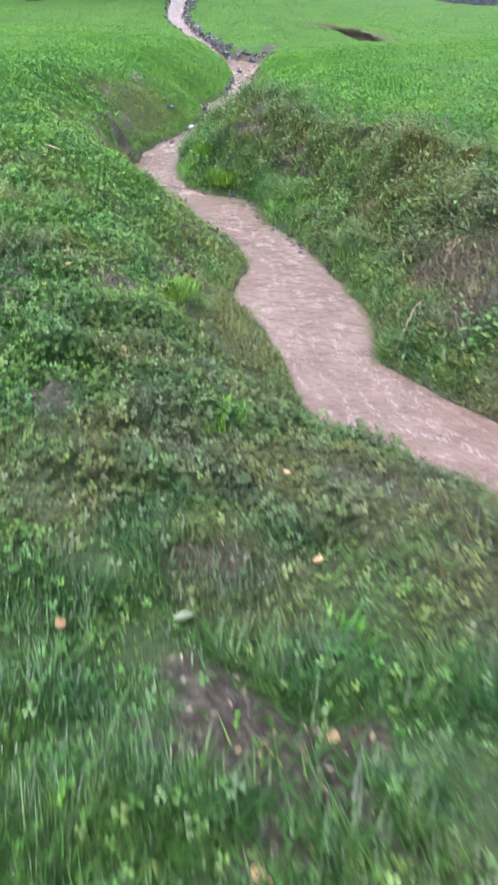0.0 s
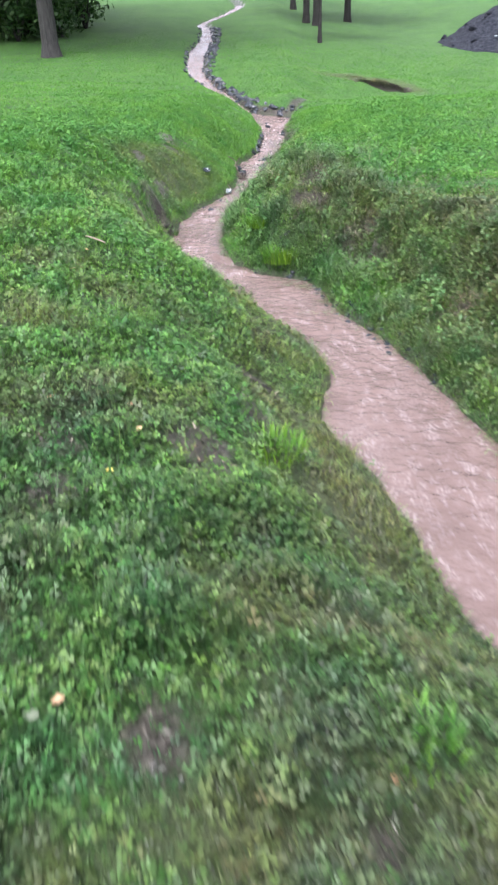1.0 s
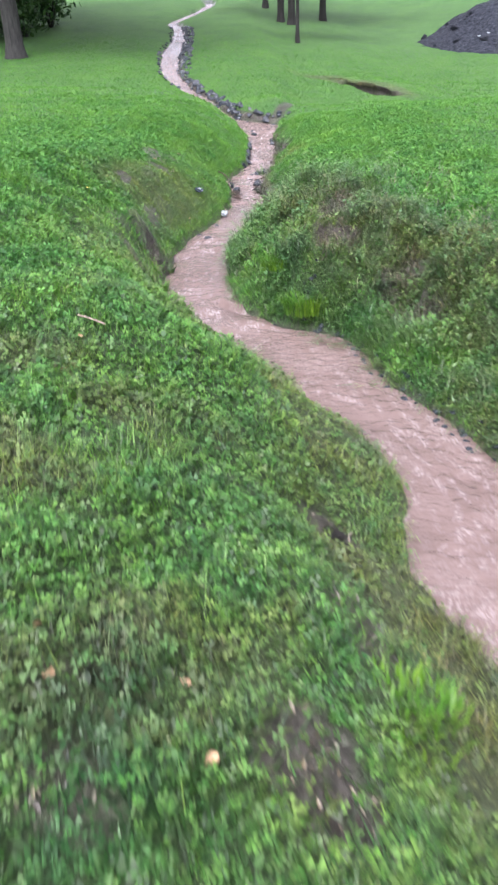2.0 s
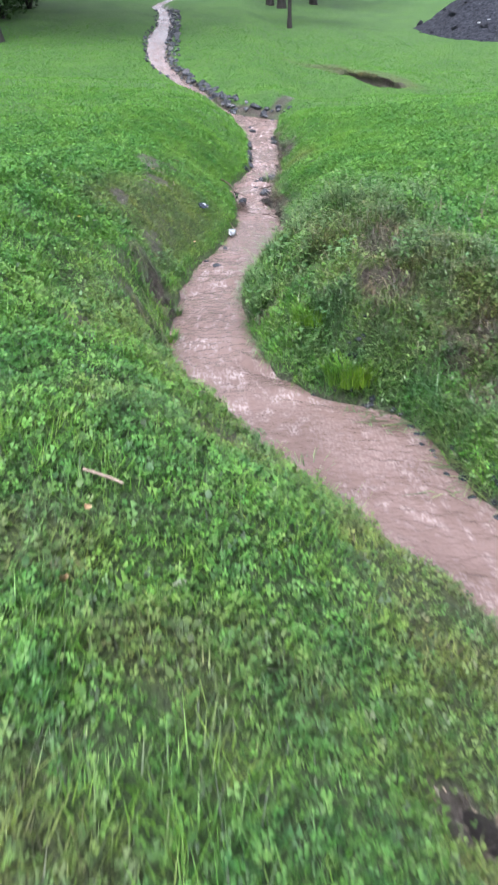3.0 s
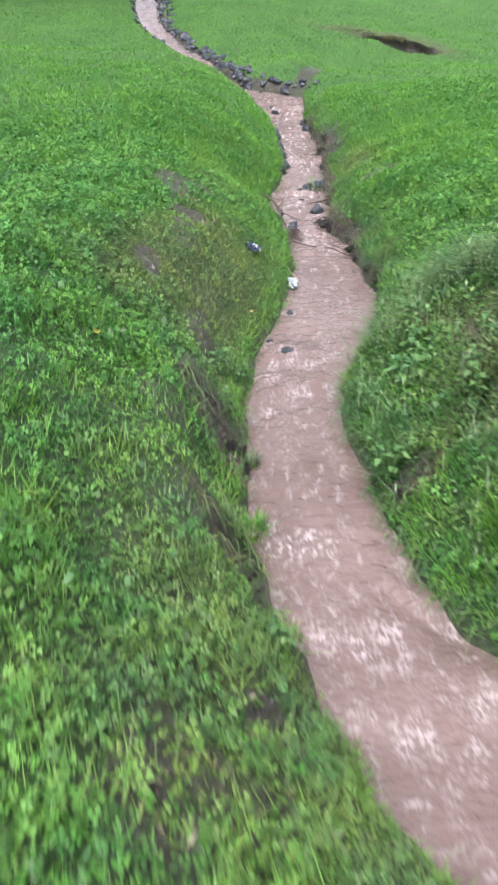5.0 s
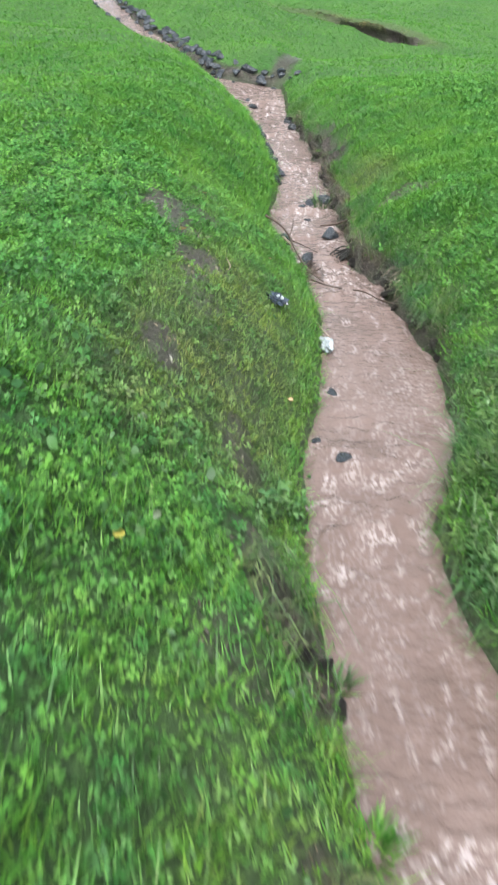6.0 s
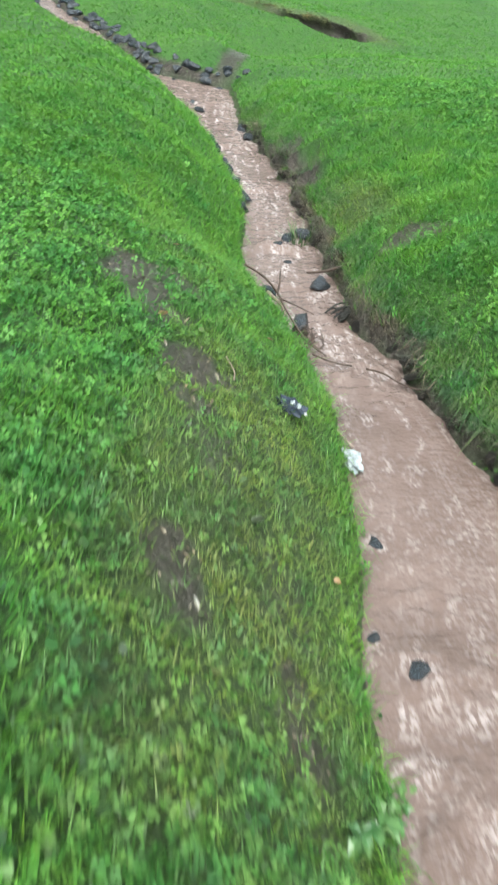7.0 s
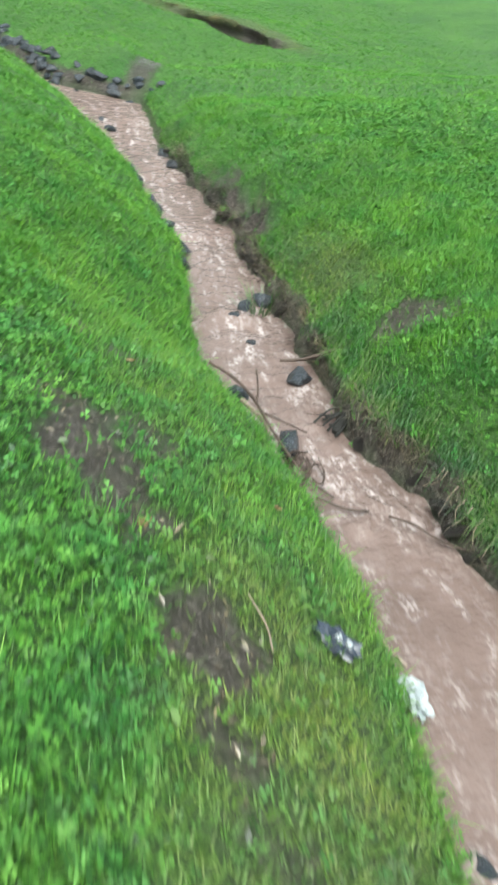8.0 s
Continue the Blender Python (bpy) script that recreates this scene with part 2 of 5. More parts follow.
def bare_mask(x, y):
    x, y = np.asarray(x, float), np.asarray(y, float)
    out = np.zeros(np.shape(x))
    rag = 1.6 * (fbm(x * 9, y * 9, 51, 4) - 0.5)
    for cx, cy, rx, ry, turn, strength in BARE + BARE_SMALL:
        c, s = math.cos(radians(turn)), math.sin(radians(turn))
        u, v = (x - cx) * c + (y - cy) * s, -(x - cx) * s + (y - cy) * c
        r = np.hypot(u / rx, v / ry) + rag
        out = np.maximum(out, strength * (1 - ramp(r, 0.85, 1.2)))
    dl, dr = off_water(x, y)
    ledge = 0.03 + 0.09 * ramp(vnoise(y * 2.3, y * 0, 53), 0.15, 0.85)
    cutbank = ramp(dr, -0.03, 0.0) * (1 - ramp(dr, ledge, ledge + 0.035)) * ramp(y, 11.5, 12.3) * (1 - ramp(y, 17.6, 18.6))
    lip = 0.65 * (1 - ramp(np.maximum(dl, dr), 0.01, 0.06))
    strip = ramp(dr, -0.03, 0.02) * (1 - ramp(dr, 0.10, 0.20)) * ramp(y, 19.9, 20.3)
    out = np.maximum(out, strip)
    along, front = hollow(x, y)
    wall = ramp(along, 0.1, 0.6) * (1 - ramp(along, 1.05, 1.2)) * ramp(front, -0.05, 0.02) * (1 - ramp(front, 0.14, 0.26)) * (0.35 + 0.5 * vnoise(x * 5, y * 5, 54) + 0.3 * ramp(along, 0.3, 0.7))
    wash = 0.9 * (1 - ramp(gully_distance(x, y), 0.08, 0.24)) * (1 - ramp(y, 22.2, 23.0)) * ramp(y, 19.9, 20.3)
    return np.clip(np.maximum(np.maximum(out, wall), np.maximum(wash, np.maximum(cutbank, lip))), 0, 1)


def dry_mask(x, y):
    """Where the sward is thin and straw-coloured."""
    dl, dr = off_water(x, y)
    track = (0.64 - 0.45 * ramp(y, 11.8, 12.8)) * (1 - ramp(np.abs(dl - 0.42), 0.22, 0.5)) * ramp(y, 9.8, 10.4) * (1 - ramp(y, 14, 15))
    start = 0.40 * (1 - ramp(y, 2.4, 4.8)) * ramp(x, -0.9, 0.1) * (0.4 + 0.6 * ramp(y, 1.2, 2.0))
    bank = 0.68 * (1 - ramp(np.abs(dr - 0.85), 0.3, 0.7)) * (1 - ramp(y, 9.8, 11.0))
    slope = (0.6 - 0.52 * ramp(y, 8, 10)) * (1 - ramp(dl, 0.3, 0.9)) * (dl > 0) * (1 - ramp(y, 14, 16))
    worn = 0.6 * np.exp(-((x + 1.62) / 0.34) ** 2 - ((y - 7.75) / 0.45) ** 2)
    worn = np.maximum(worn, 0.7 * np.exp(-((x - 0.17) / 0.22) ** 2 - ((y - 14.85) / 0.55) ** 2))
    along, front = hollow(x, y)
    rough = 0.9 * ramp(along, -0.4, 0.1) * (1 - ramp(along, 1.1, 1.4)) * ramp(front, -0.5, -0.15) * (1 - ramp(front, 0.15, 0.5))
    worn = np.maximum(worn, rough)
    base = np.maximum(np.maximum(np.maximum(track, worn), start), np.maximum(bank, slope))
    wet_end = 0.24 * (1 - ramp(y, 4.5, 9.0)) * ramp(y, 0.9, 2.0)
    brown = 0.55 * ramp(fbm(x * 2.4, y * 2.4, 63, 3), 0.52, 0.68) * (1 - ramp(y, 5.5, 8.5)) * (0.3 + 0.7 * ramp(y, 0.9, 2.0))
    return np.clip(wet_end + brown + base * (0.35 + 1.1 * fbm(x * 2.2, y * 2.2, 61, 3)) + 0.5 * ramp(fbm(x * 1.3, y * 1.3, 62, 3), 0.58, 0.74) * (1 - 0.88 * ramp(y, 5, 9)), 0, 1)


# ---- materials ----
def material(name):
    m = bpy.data.materials.new(name)
    m.use_nodes = True
    return m, m.node_tree.nodes, m.node_tree.links, m.node_tree.nodes["Principled BSDF"]


def add_noise(nodes, links, scale, detail=4.0, rough=0.55, stretch=None):
    tc = nodes.new("ShaderNodeTexCoord")
    n = nodes.new("ShaderNodeTexNoise")
    n.inputs["Scale"].default_value, n.inputs["Detail"].default_value, n.inputs["Roughness"].default_value = scale, detail, rough
    if stretch:
        mp = nodes.new("ShaderNodeMapping")
        mp.inputs["Scale"].default_value = stretch
        links.new(tc.outputs["Object"], mp.inputs[0])
        links.new(mp.outputs[0], n.inputs["Vector"])
    else:
        links.new(tc.outputs["Object"], n.inputs["Vector"])
    return n.outputs["Fac"]


def add_ramp(nodes, links, source, stops):
    r = nodes.new("ShaderNodeValToRGB")
    els = r.color_ramp.elements
    while len(els) < len(stops):
        els.new(0.5)
    for e, (pos, col) in zip(els, stops):
        e.position, e.color = pos, (*col, 1)
    links.new(source, r.inputs[0])
    return r.outputs[0]


def add_mix(nodes, links, fac, a, b, how="MIX"):
    mx = nodes.new("ShaderNodeMix")
    mx.data_type, mx.blend_type = "RGBA", how
    for sock, v in ((mx.inputs[0], fac), (mx.inputs[6], a), (mx.inputs[7], b)):
        if isinstance(v, bpy.types.NodeSocket):
            links.new(v, sock)
        elif isinstance(v, (int, float)):
            sock.default_value = v
        else:
            sock.default_value = (*v, 1)
    return mx.outputs[2]


def add_bump(nodes, links, shader, height, strength, distance):
    b = nodes.new("ShaderNodeBump")
    b.inputs["Strength"].default_value, b.inputs["Distance"].default_value = strength, distance
    links.new(height, b.inputs["Height"])
    links.new(b.outputs[0], shader.inputs["Normal"])


def plain(name, stops, scale, rough, bump=0.4, depth=0.01, spec=0.5, stretch=None):
    """A mottled opaque surface from a noise ramp with fine relief."""
    m, n, l, s = material(name)
    f = add_noise(n, l, scale, 6.0, 0.6, stretch)
    l.new(add_ramp(n, l, f, stops), s.inputs["Base Color"])
    s.inputs["Roughness"].default_value = rough
    s.inputs["Specular IOR Level"].default_value = spec
    add_bump(n, l, s, add_noise(n, l, scale * 4, 5.0, 0.65, stretch), bump, depth)
    return m


def leafy(name, fresh, dry, rough=0.4, shine=0.5, thin=0.3):
    """Leaves and blades: colour by the worn part of the sward, varied leaf by leaf."""
    m, n, l, s = material(name)
    geo = n.new("ShaderNodeNewGeometry")
    att = n.new("ShaderNodeAttribute")
    att.attribute_name = "dry"
    base = add_ramp(n, l, geo.outputs["Random Per Island"], [(0.0, fresh[0]), (0.45, fresh[1]), (0.85, fresh[2]), (1.0, fresh[3])])
    old = add_ramp(n, l, geo.outputs["Random Per Island"], [(0.0, dry[0]), (0.5, dry[1]), (1.0, dry[2])])
    patch = add_ramp(n, l, add_noise(n, l, 1.1, 3.0), [(0.35, (0.86, 0.90, 0.86)), (0.65, (1.16, 1.10, 1.0))])
    col = add_mix(n, l, att.outputs["Fac"], base, old)
    col = add_mix(n, l, 1.0, col, patch, "MULTIPLY")
    clump = add_ramp(n, l, add_noise(n, l, 4.2, 3.0, 0.6), [(0.36, (0.66, 0.88, 1.02)), (0.5, (1.0, 1.02, 1.0)), (0.64, (1.18, 1.12, 0.9))])
    col = add_mix(n, l, 1.0, col, clump, "MULTIPLY")
    l.new(col, s.inputs["Base Color"])
    s.inputs["Roughness"].default_value, s.inputs["Specular IOR Level"].default_value = rough, shine
    tr = n.new("ShaderNodeBsdfTranslucent")
    l.new(col, tr.inputs["Color"])
    mx = n.new("ShaderNodeMixShader")
    mx.inputs[0].default_value = thin
    l.new(s.outputs[0], mx.inputs[1])
    l.new(tr.outputs[0], mx.inputs[2])
    l.new(mx.outputs[0], n["Material Output"].inputs["Surface"])
    return m


def ground_material():
    m, n, l, s = material("meadow_soil")
    bare = n.new("ShaderNodeAttribute")
    bare.attribute_name = "bare"
    dry = n.new("ShaderNodeAttribute")
    dry.attribute_name = "dry"
    fine = add_noise(n, l, 38.0, 6.0, 0.7)
    broad = add_noise(n, l, 0.9, 5.0, 0.6)
    green = add_ramp(n, l, fine, [(0.3, (0.018, 0.060, 0.009)), (0.52, (0.034, 0.108, 0.015)), (0.72, (0.058, 0.155, 0.025))])
    green = add_mix(n, l, 1.0, green, add_ramp(n, l, broad, [(0.35, (0.68, 0.80, 0.78)), (0.65, (1.2, 1.12, 0.88))]), "MULTIPLY")
    straw = add_ramp(n, l, fine, [(0.32, (0.020, 0.025, 0.010)), (0.5, (0.058, 0.062, 0.025)), (0.70, (0.10, 0.10, 0.046))])
    soil = add_ramp(n, l, fine, [(0.32, (0.008, 0.006, 0.005)), (0.5, (0.032, 0.025, 0.021)), (0.70, (0.13, 0.115, 0.105))])
    # Dark green between the leaves: shade under the dense sward put into the colour.
    under_shade = n.new("ShaderNodeAttribute")
    under_shade.attribute_name = "under_shade"
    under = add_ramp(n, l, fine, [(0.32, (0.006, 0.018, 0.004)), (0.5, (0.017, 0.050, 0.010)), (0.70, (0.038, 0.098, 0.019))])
    col = add_mix(n, l, under_shade.outputs["Fac"], green, under)
    col = add_mix(n, l, dry.outputs["Fac"], col, straw)
    col = add_mix(n, l, bare.outputs["Fac"], col, soil)
    l.new(col, s.inputs["Base Color"])
    rr = n.new("ShaderNodeMapRange")
    rr.inputs[3].default_value, rr.inputs[4].default_value = 0.85, 0.28
    l.new(bare.outputs["Fac"], rr.inputs[0])
    l.new(rr.outputs[0], s.inputs["Roughness"])
    add_bump(n, l, s, fine, 0.9, 0.03)
    return m


def water_material():
    m, n, l, s = material("muddy_water")
    att = n.new("ShaderNodeAttribute")
    att.attribute_name = "foam_glints"
    silt = add_noise(n, l, 3.0, 5.0, 0.6)
    mud = add_ramp(n, l, silt, [(0.3, (0.112, 0.081, 0.071)), (0.5, (0.140, 0.102, 0.091)), (0.7, (0.170, 0.126, 0.114))])
    # Pale flecks: white water, and sky glints put into the colour.
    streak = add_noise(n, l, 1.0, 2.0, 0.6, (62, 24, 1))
    pale_fleck = n.new("ShaderNodeMath")
    pale_fleck.operation = "MULTIPLY"
    l.new(att.outputs["Fac"], pale_fleck.inputs[0])
    l.new(add_ramp(n, l, streak, [(0.44, (0.10, 0.10, 0.10)), (0.60, (1, 1, 1))]), pale_fleck.inputs[1])
    col = add_mix(n, l, pale_fleck.outputs[0], mud, (0.40, 0.355, 0.355))
    l.new(col, s.inputs["Base Color"])
    s.inputs["Roughness"].default_value, s.inputs["IOR"].default_value = 0.14, 1.33
    s.inputs["Specular IOR Level"].default_value = 0.48
    add_bump(n, l, s, add_noise(n, l, 26.0, 3.0, 0.55, (1.0, 1.4, 1.0)), 0.8, 0.016)
    return m


GROUND = ground_material()
WATER = water_material()
FRESH = [(0.027, 0.100, 0.013), (0.070, 0.225, 0.025), (0.120, 0.312, 0.040), (0.165, 0.34, 0.055)]
STRAW = [(0.060, 0.078, 0.028), (0.128, 0.156, 0.054), (0.185, 0.198, 0.085)]
OLD_STRAW = [(0.022, 0.028, 0.013), (0.050, 0.052, 0.026), (0.10, 0.088, 0.054)]
GRASS = leafy("grass_blade", FRESH, STRAW, 0.45, 0.42)
# Near grass: shade is put into these deep greens and OLD_STRAW.
LUSH_SHADED = leafy("lush_shaded_blade", [(0.008, 0.029, 0.008), (0.018, 0.064, 0.014), (0.034, 0.108, 0.024), (0.066, 0.165, 0.039)], OLD_STRAW, 0.45, 0.4, 0.25)
FAR_GRASS = leafy("far_grass_blade", [(0.050, 0.160, 0.018), (0.068, 0.215, 0.024), (0.084, 0.245, 0.030), (0.105, 0.265, 0.038)], STRAW, 0.5, 0.35)
# Clover darkened for shade in the near meadow; also the dark broad leaves.
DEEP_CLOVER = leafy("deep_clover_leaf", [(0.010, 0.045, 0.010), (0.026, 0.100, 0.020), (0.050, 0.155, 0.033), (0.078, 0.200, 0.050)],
                    [(0.037, 0.044, 0.020), (0.074, 0.079, 0.037), (0.118, 0.112, 0.059)], 0.5, 0.38, 0.25)
CLOVER = leafy("clover_leaf", [(0.018, 0.072, 0.012), (0.050, 0.176, 0.027), (0.084, 0.245, 0.041), (0.11, 0.280, 0.054)],
               [(0.050, 0.067, 0.028), (0.106, 0.126, 0.052), (0.146, 0.154, 0.074)], 0.58, 0.35, 0.25)
WEED = leafy("bank_weed_leaf", [(0.024, 0.072, 0.020), (0.062, 0.152, 0.042), (0.112, 0.222, 0.074), (0.14, 0.25, 0.095)],
             [(0.035, 0.06, 0.02), (0.085, 0.085, 0.04), (0.15, 0.12, 0.07)], 0.36, 0.55, 0.25)
DEAD_LITTER = leafy("dead_litter", [(0.03, 0.024, 0.018), (0.075, 0.062, 0.048), (0.15, 0.13, 0.10), (0.24, 0.21, 0.17)],
                    [(0.03, 0.024, 0.018), (0.075, 0.062, 0.048), (0.17, 0.14, 0.11)], 0.4, 0.5, 0.05)
DEAD = plain("dead_stalk", [(0.3, (0.10, 0.075, 0.045)), (0.7, (0.27, 0.21, 0.13))], 30, 0.7)
WET_STONE = plain("wet_dark_stone", [(0.3, (0.006, 0.008, 0.012)), (0.52, (0.020, 0.027, 0.036)), (0.72, (0.13, 0.15, 0.17))], 14, 0.22, 0.6, 0.01)
BARK = plain("bark", [(0.3, (0.014, 0.015, 0.014)), (0.7, (0.052, 0.052, 0.049))], 5, 0.85, 0.9, 0.03, 0.3, (4, 4, 0.6))
DARK_BARK = plain("dark_bark", [(0.3, (0.012, 0.012, 0.011)), (0.7, (0.032, 0.032, 0.030))], 5, 0.85, 0.9, 0.03, 0.3, (4, 4, 0.6))
WET_WOOD = plain("wet_wood", [(0.3, (0.020, 0.013, 0.010)), (0.7, (0.085, 0.055, 0.042))], 25, 0.45, 0.6, 0.004)
PALE_WOOD = plain("pale_wood", [(0.3, (0.16, 0.12, 0.09)), (0.7, (0.31, 0.25, 0.20))], 40, 0.55, 0.5, 0.003)
GRAVEL = plain("dark_gravel", [(0.35, (0.007, 0.009, 0.014)), (0.6, (0.036, 0.042, 0.055)), (0.8, (0.10, 0.11, 0.13))], 9, 0.9, 1.0, 0.06, 0.2)
PLASTIC = plain("white_plastic", [(0.3, (0.20, 0.24, 0.26)), (0.7, (0.42, 0.46, 0.48))], 20, 0.25, 0.3, 0.004)
DARK_FILM = plain("dark_blue_film", [(0.3, (0.010, 0.015, 0.025)), (0.7, (0.035, 0.05, 0.075))], 20, 0.25, 0.3, 0.004)
TAN_LEAF = plain("tan_fallen_leaf", [(0.3, (0.38, 0.23, 0.12)), (0.7, (0.56, 0.39, 0.25))], 60, 0.5, 0.4, 0.002)
PALE_LEAF = plain("pale_fallen_leaf", [(0.3, (0.13, 0.17, 0.11)), (0.7, (0.24, 0.29, 0.20))], 60, 0.45, 0.4, 0.002)
YELLOW_LEAF = plain("yellow_fallen_leaf", [(0.3, (0.45, 0.40, 0.06)), (0.7, (0.62, 0.55, 0.14))], 60, 0.45, 0.4, 0.002)
CROWN = leafy("tree_leaf", [(0.012, 0.040, 0.010), (0.022, 0.065, 0.014), (0.035, 0.09, 0.02), (0.05, 0.11, 0.03)], STRAW, 0.5, 0.4, 0.3)


# ---- mesh builders ----
def fast_mesh(name, verts, faces, mat, attrs=None, smooth=True):
    """A mesh from arrays; faces all have the same number of corners."""
    me = bpy.data.meshes.new(name)
    n, (m, k) = len(verts), faces.shape
    me.vertices.add(n)
    me.vertices.foreach_set("co", np.ascontiguousarray(verts, np.float32).ravel())
    me.loops.add(m * k)
    me.loops.foreach_set("vertex_index", np.ascontiguousarray(faces, np.int32).ravel())
    me.polygons.add(m)
    me.polygons.foreach_set("loop_start", np.arange(0, m * k, k, dtype=np.int32))
    me.update(calc_edges=True)
    me.polygons.foreach_set("use_smooth", np.full(m, smooth))
    for key, vals in (attrs or {}).items():
        a = me.attributes.new(key, "FLOAT", "POINT")
        a.data.foreach_set("value", np.ascontiguousarray(vals, np.float32))
    me.materials.append(mat)
    return me


def grid_faces(nu, nv):
    i, j = np.meshgrid(np.arange(nu - 1), np.arange(nv - 1), indexing="ij")
    a = (i * nv + j).ravel()
    return np.stack([a, a + nv, a + nv + 1, a + 1], 1)


def part(name, bm, mat, parent, label="", smooth=True):
    me = bpy.data.meshes.new(name)
    for f in bm.faces:
        f.smooth = smooth
    bm.to_mesh(me)
    bm.free()
    me.materials.append(mat)
    ob = new(name, me)
    if parent is not None:
        ob.parent = parent
    if label:
        ob["label"] = label
    return ob


# ---- ground ----
def spread(a, b, step, far, ratio):
    """Grid lines from -far to far, even between a and b, growing outwards."""
    lines = list(np.arange(a, b + step / 2, step))
    g, v = step, b
    while v < far:
        g *= ratio
        v += g
        lines.append(v)
    g, v = step, a
    while v > -far:
        g *= ratio
        v -= g
        lines.insert(0, v)
    return np.array(lines)


STRIP = (-3.7, 3.9, 0.13)


def tall_sward(x, y):
    """The strip along the brook where the sward is rank (1), thinning into short turf (0)."""
    left, right = STRIP[0] - STRIP[2] * y, STRIP[1] + STRIP[2] * y
    rag = 1.6 * (fbm(x * 0.9, y * 0.9, 65, 3) - 0.5)
    return ramp(np.minimum(np.minimum(x - left, right - x), y + 1.6) + rag, -0.4, 1.5)


gx, gy = spread(-2.8, 3.5, 0.047, 380, 1.09), spread(0.5, 26.2, 0.051, 400, 1.07)
X, Y = np.meshgrid(gx, gy, indexing="ij")
verts = np.stack([X - lip(X, Y) - 0.825 * rim(X, Y), Y - 0.564 * rim(X, Y), ground_z(X, Y)], -1).reshape(-1, 3)
ground = new("ground", fast_mesh("ground", verts, grid_faces(len(gx), len(gy)), GROUND,
                                 {"bare": bare_mask(X, Y).ravel(), "dry": (0.6 * dry_mask(X, Y) * tall_sward(X, Y)).ravel(),
                                  "under_shade": ((1 - ramp(Y, 13, 18)) * (1 - 0.45 * ramp(Y, 8, 10)) * (0.5 + 0.5 * tall_sward(X, Y))).ravel()}))
tagged(ground, "wet green meadow sloping into a brook bed", "ground", kind="structure")


# ---- water ----
def ripples(x, y, s):
    """Height of the running water at x, y; s goes across it (0 to 1)."""
    drift = pnoise(x * 2.2, y * 1.6, 71)
    a = pnoise(x * 4.2 + drift * 1.5, y * 3.6, 72)
    b = pnoise(x * 10 + y * 3 + drift * 4, y * 9 - x * 4, 74)
    c = pnoise(x * 8 - y * 5 - drift * 3, y * 13 + x * 5, 75)
    d = pnoise(x * 22 + drift * 8, y * 20, 77)
    lively = (0.35 + 1.5 * ramp(vnoise(x * 1.8, y * 1.3, 76), 0.2, 0.85)) * (0.45 + 0.55 * ramp(np.minimum(s, 1 - s), 0.0, 0.25))
    return lively * (1 + 0.5 * ramp(y, 14, 20)) * (0.006 * a + 0.006 * b + 0.006 * c + 0.006 * d)


# rocks in the brook: x, y, half width, flatness, height over the water
CREEK_ROCKS = [
    (-0.37, 14.10, 0.085, 0.7, 0.035), (-0.67, 13.54, 0.10, 0.75, 0.03), (-0.76, 13.97, 0.075, 0.9, 0.03), (-0.34, 15.00, 0.07, 0.6, 0.02), (-0.44, 14.92, 0.06, 0.5, 0.01),
        (-0.20, 15.05, 0.09, 0.6, 0.03), (0.08, 18.32, 0.12, 0.5, 0.02), (0.05, 17.92, 0.10, 0.6, 0.02), (-0.28, 19.46, 0.07, 0.5, 0.01), (-0.25, 19.15, 0.07, 0.5, 0.01),
        (-1.01, 11.03, 0.062, 0.5, -0.004), (-0.92, 11.64, 0.045, 0.5, 0.0), (-1.10, 11.18, 0.035, 0.6, 0.005), (-0.45, 14.57, 0.05, 0.5, 0.0), (-0.55, 15.62, 0.08, 0.8, 0.04), (-0.50, 16.25, 0.09, 0.8, 0.04)]
# riffles: y, width along the brook, drop
RIFFLES = [(8.72, 0.10, 0.035), (8.35, 0.08, 0.02), (10.45, 0.10, 0.03), (12.95, 0.05, 0.03), (14.85, 0.08, 0.035), (16.2, 0.1, 0.03), (17.6, 0.1, 0.03), (19.3, 0.15, 0.04), (11.0, 0.1, 0.015)]
wy = np.concatenate([np.arange(-38, 1.0, 0.12), np.arange(1.0, 20.3, 0.016), np.arange(20.3, 52, 0.06)])
ws = np.linspace(-0.12, 1.12, 48)
S, Yw = np.meshgrid(ws, wy, indexing="ij")
XL, XR = edges(Yw)
Xw = XL + S * (XR - XL)
foam_glints = np.zeros_like(Xw)
Zw = water_level(Yw) + ripples(Xw, Yw, S) * ramp(np.minimum(S, 1 - S), -0.1, 0.12)
for ry, rw, drop in RIFFLES:
    bend = ry + 0.18 * (S - 0.5) + 0.4 * (fbm(S * 4, Yw * 0 + ry, 81, 2) - 0.5)
    q = (Yw - bend) / rw
    Zw += 0.45 * drop * (0.9 * np.exp(-(q - 0.8) ** 2) - 0.9 * np.exp(-(q + 0.9) ** 2)) * (0.4 + 1.1 * vnoise(S * 6, Yw * 0 + ry, 82))
    foam_glints = np.maximum(foam_glints, np.exp(-((q + 0.7) / 1.2) ** 2) * ramp(vnoise(S * 7, Yw * 3, 83), 0.25, 0.6))
run = fbm(S * 5, Yw * 1.6, 84, 3)
foam_glints = np.maximum(0.7 * foam_glints * ramp(pnoise(Xw * 14, Yw * 7, 86), -0.1, 0.25), 0.14 * ramp(run, 0.5, 0.72) + 0.05 * ramp(Yw, 14.5, 18))
# Glints of sky on the ripples, coloured in along crests, ridges and flow lines.
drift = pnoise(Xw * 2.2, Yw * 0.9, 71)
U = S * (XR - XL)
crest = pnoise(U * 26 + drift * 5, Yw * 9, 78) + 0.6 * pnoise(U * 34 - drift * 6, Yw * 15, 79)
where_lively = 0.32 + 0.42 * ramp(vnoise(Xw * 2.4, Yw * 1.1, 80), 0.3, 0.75)
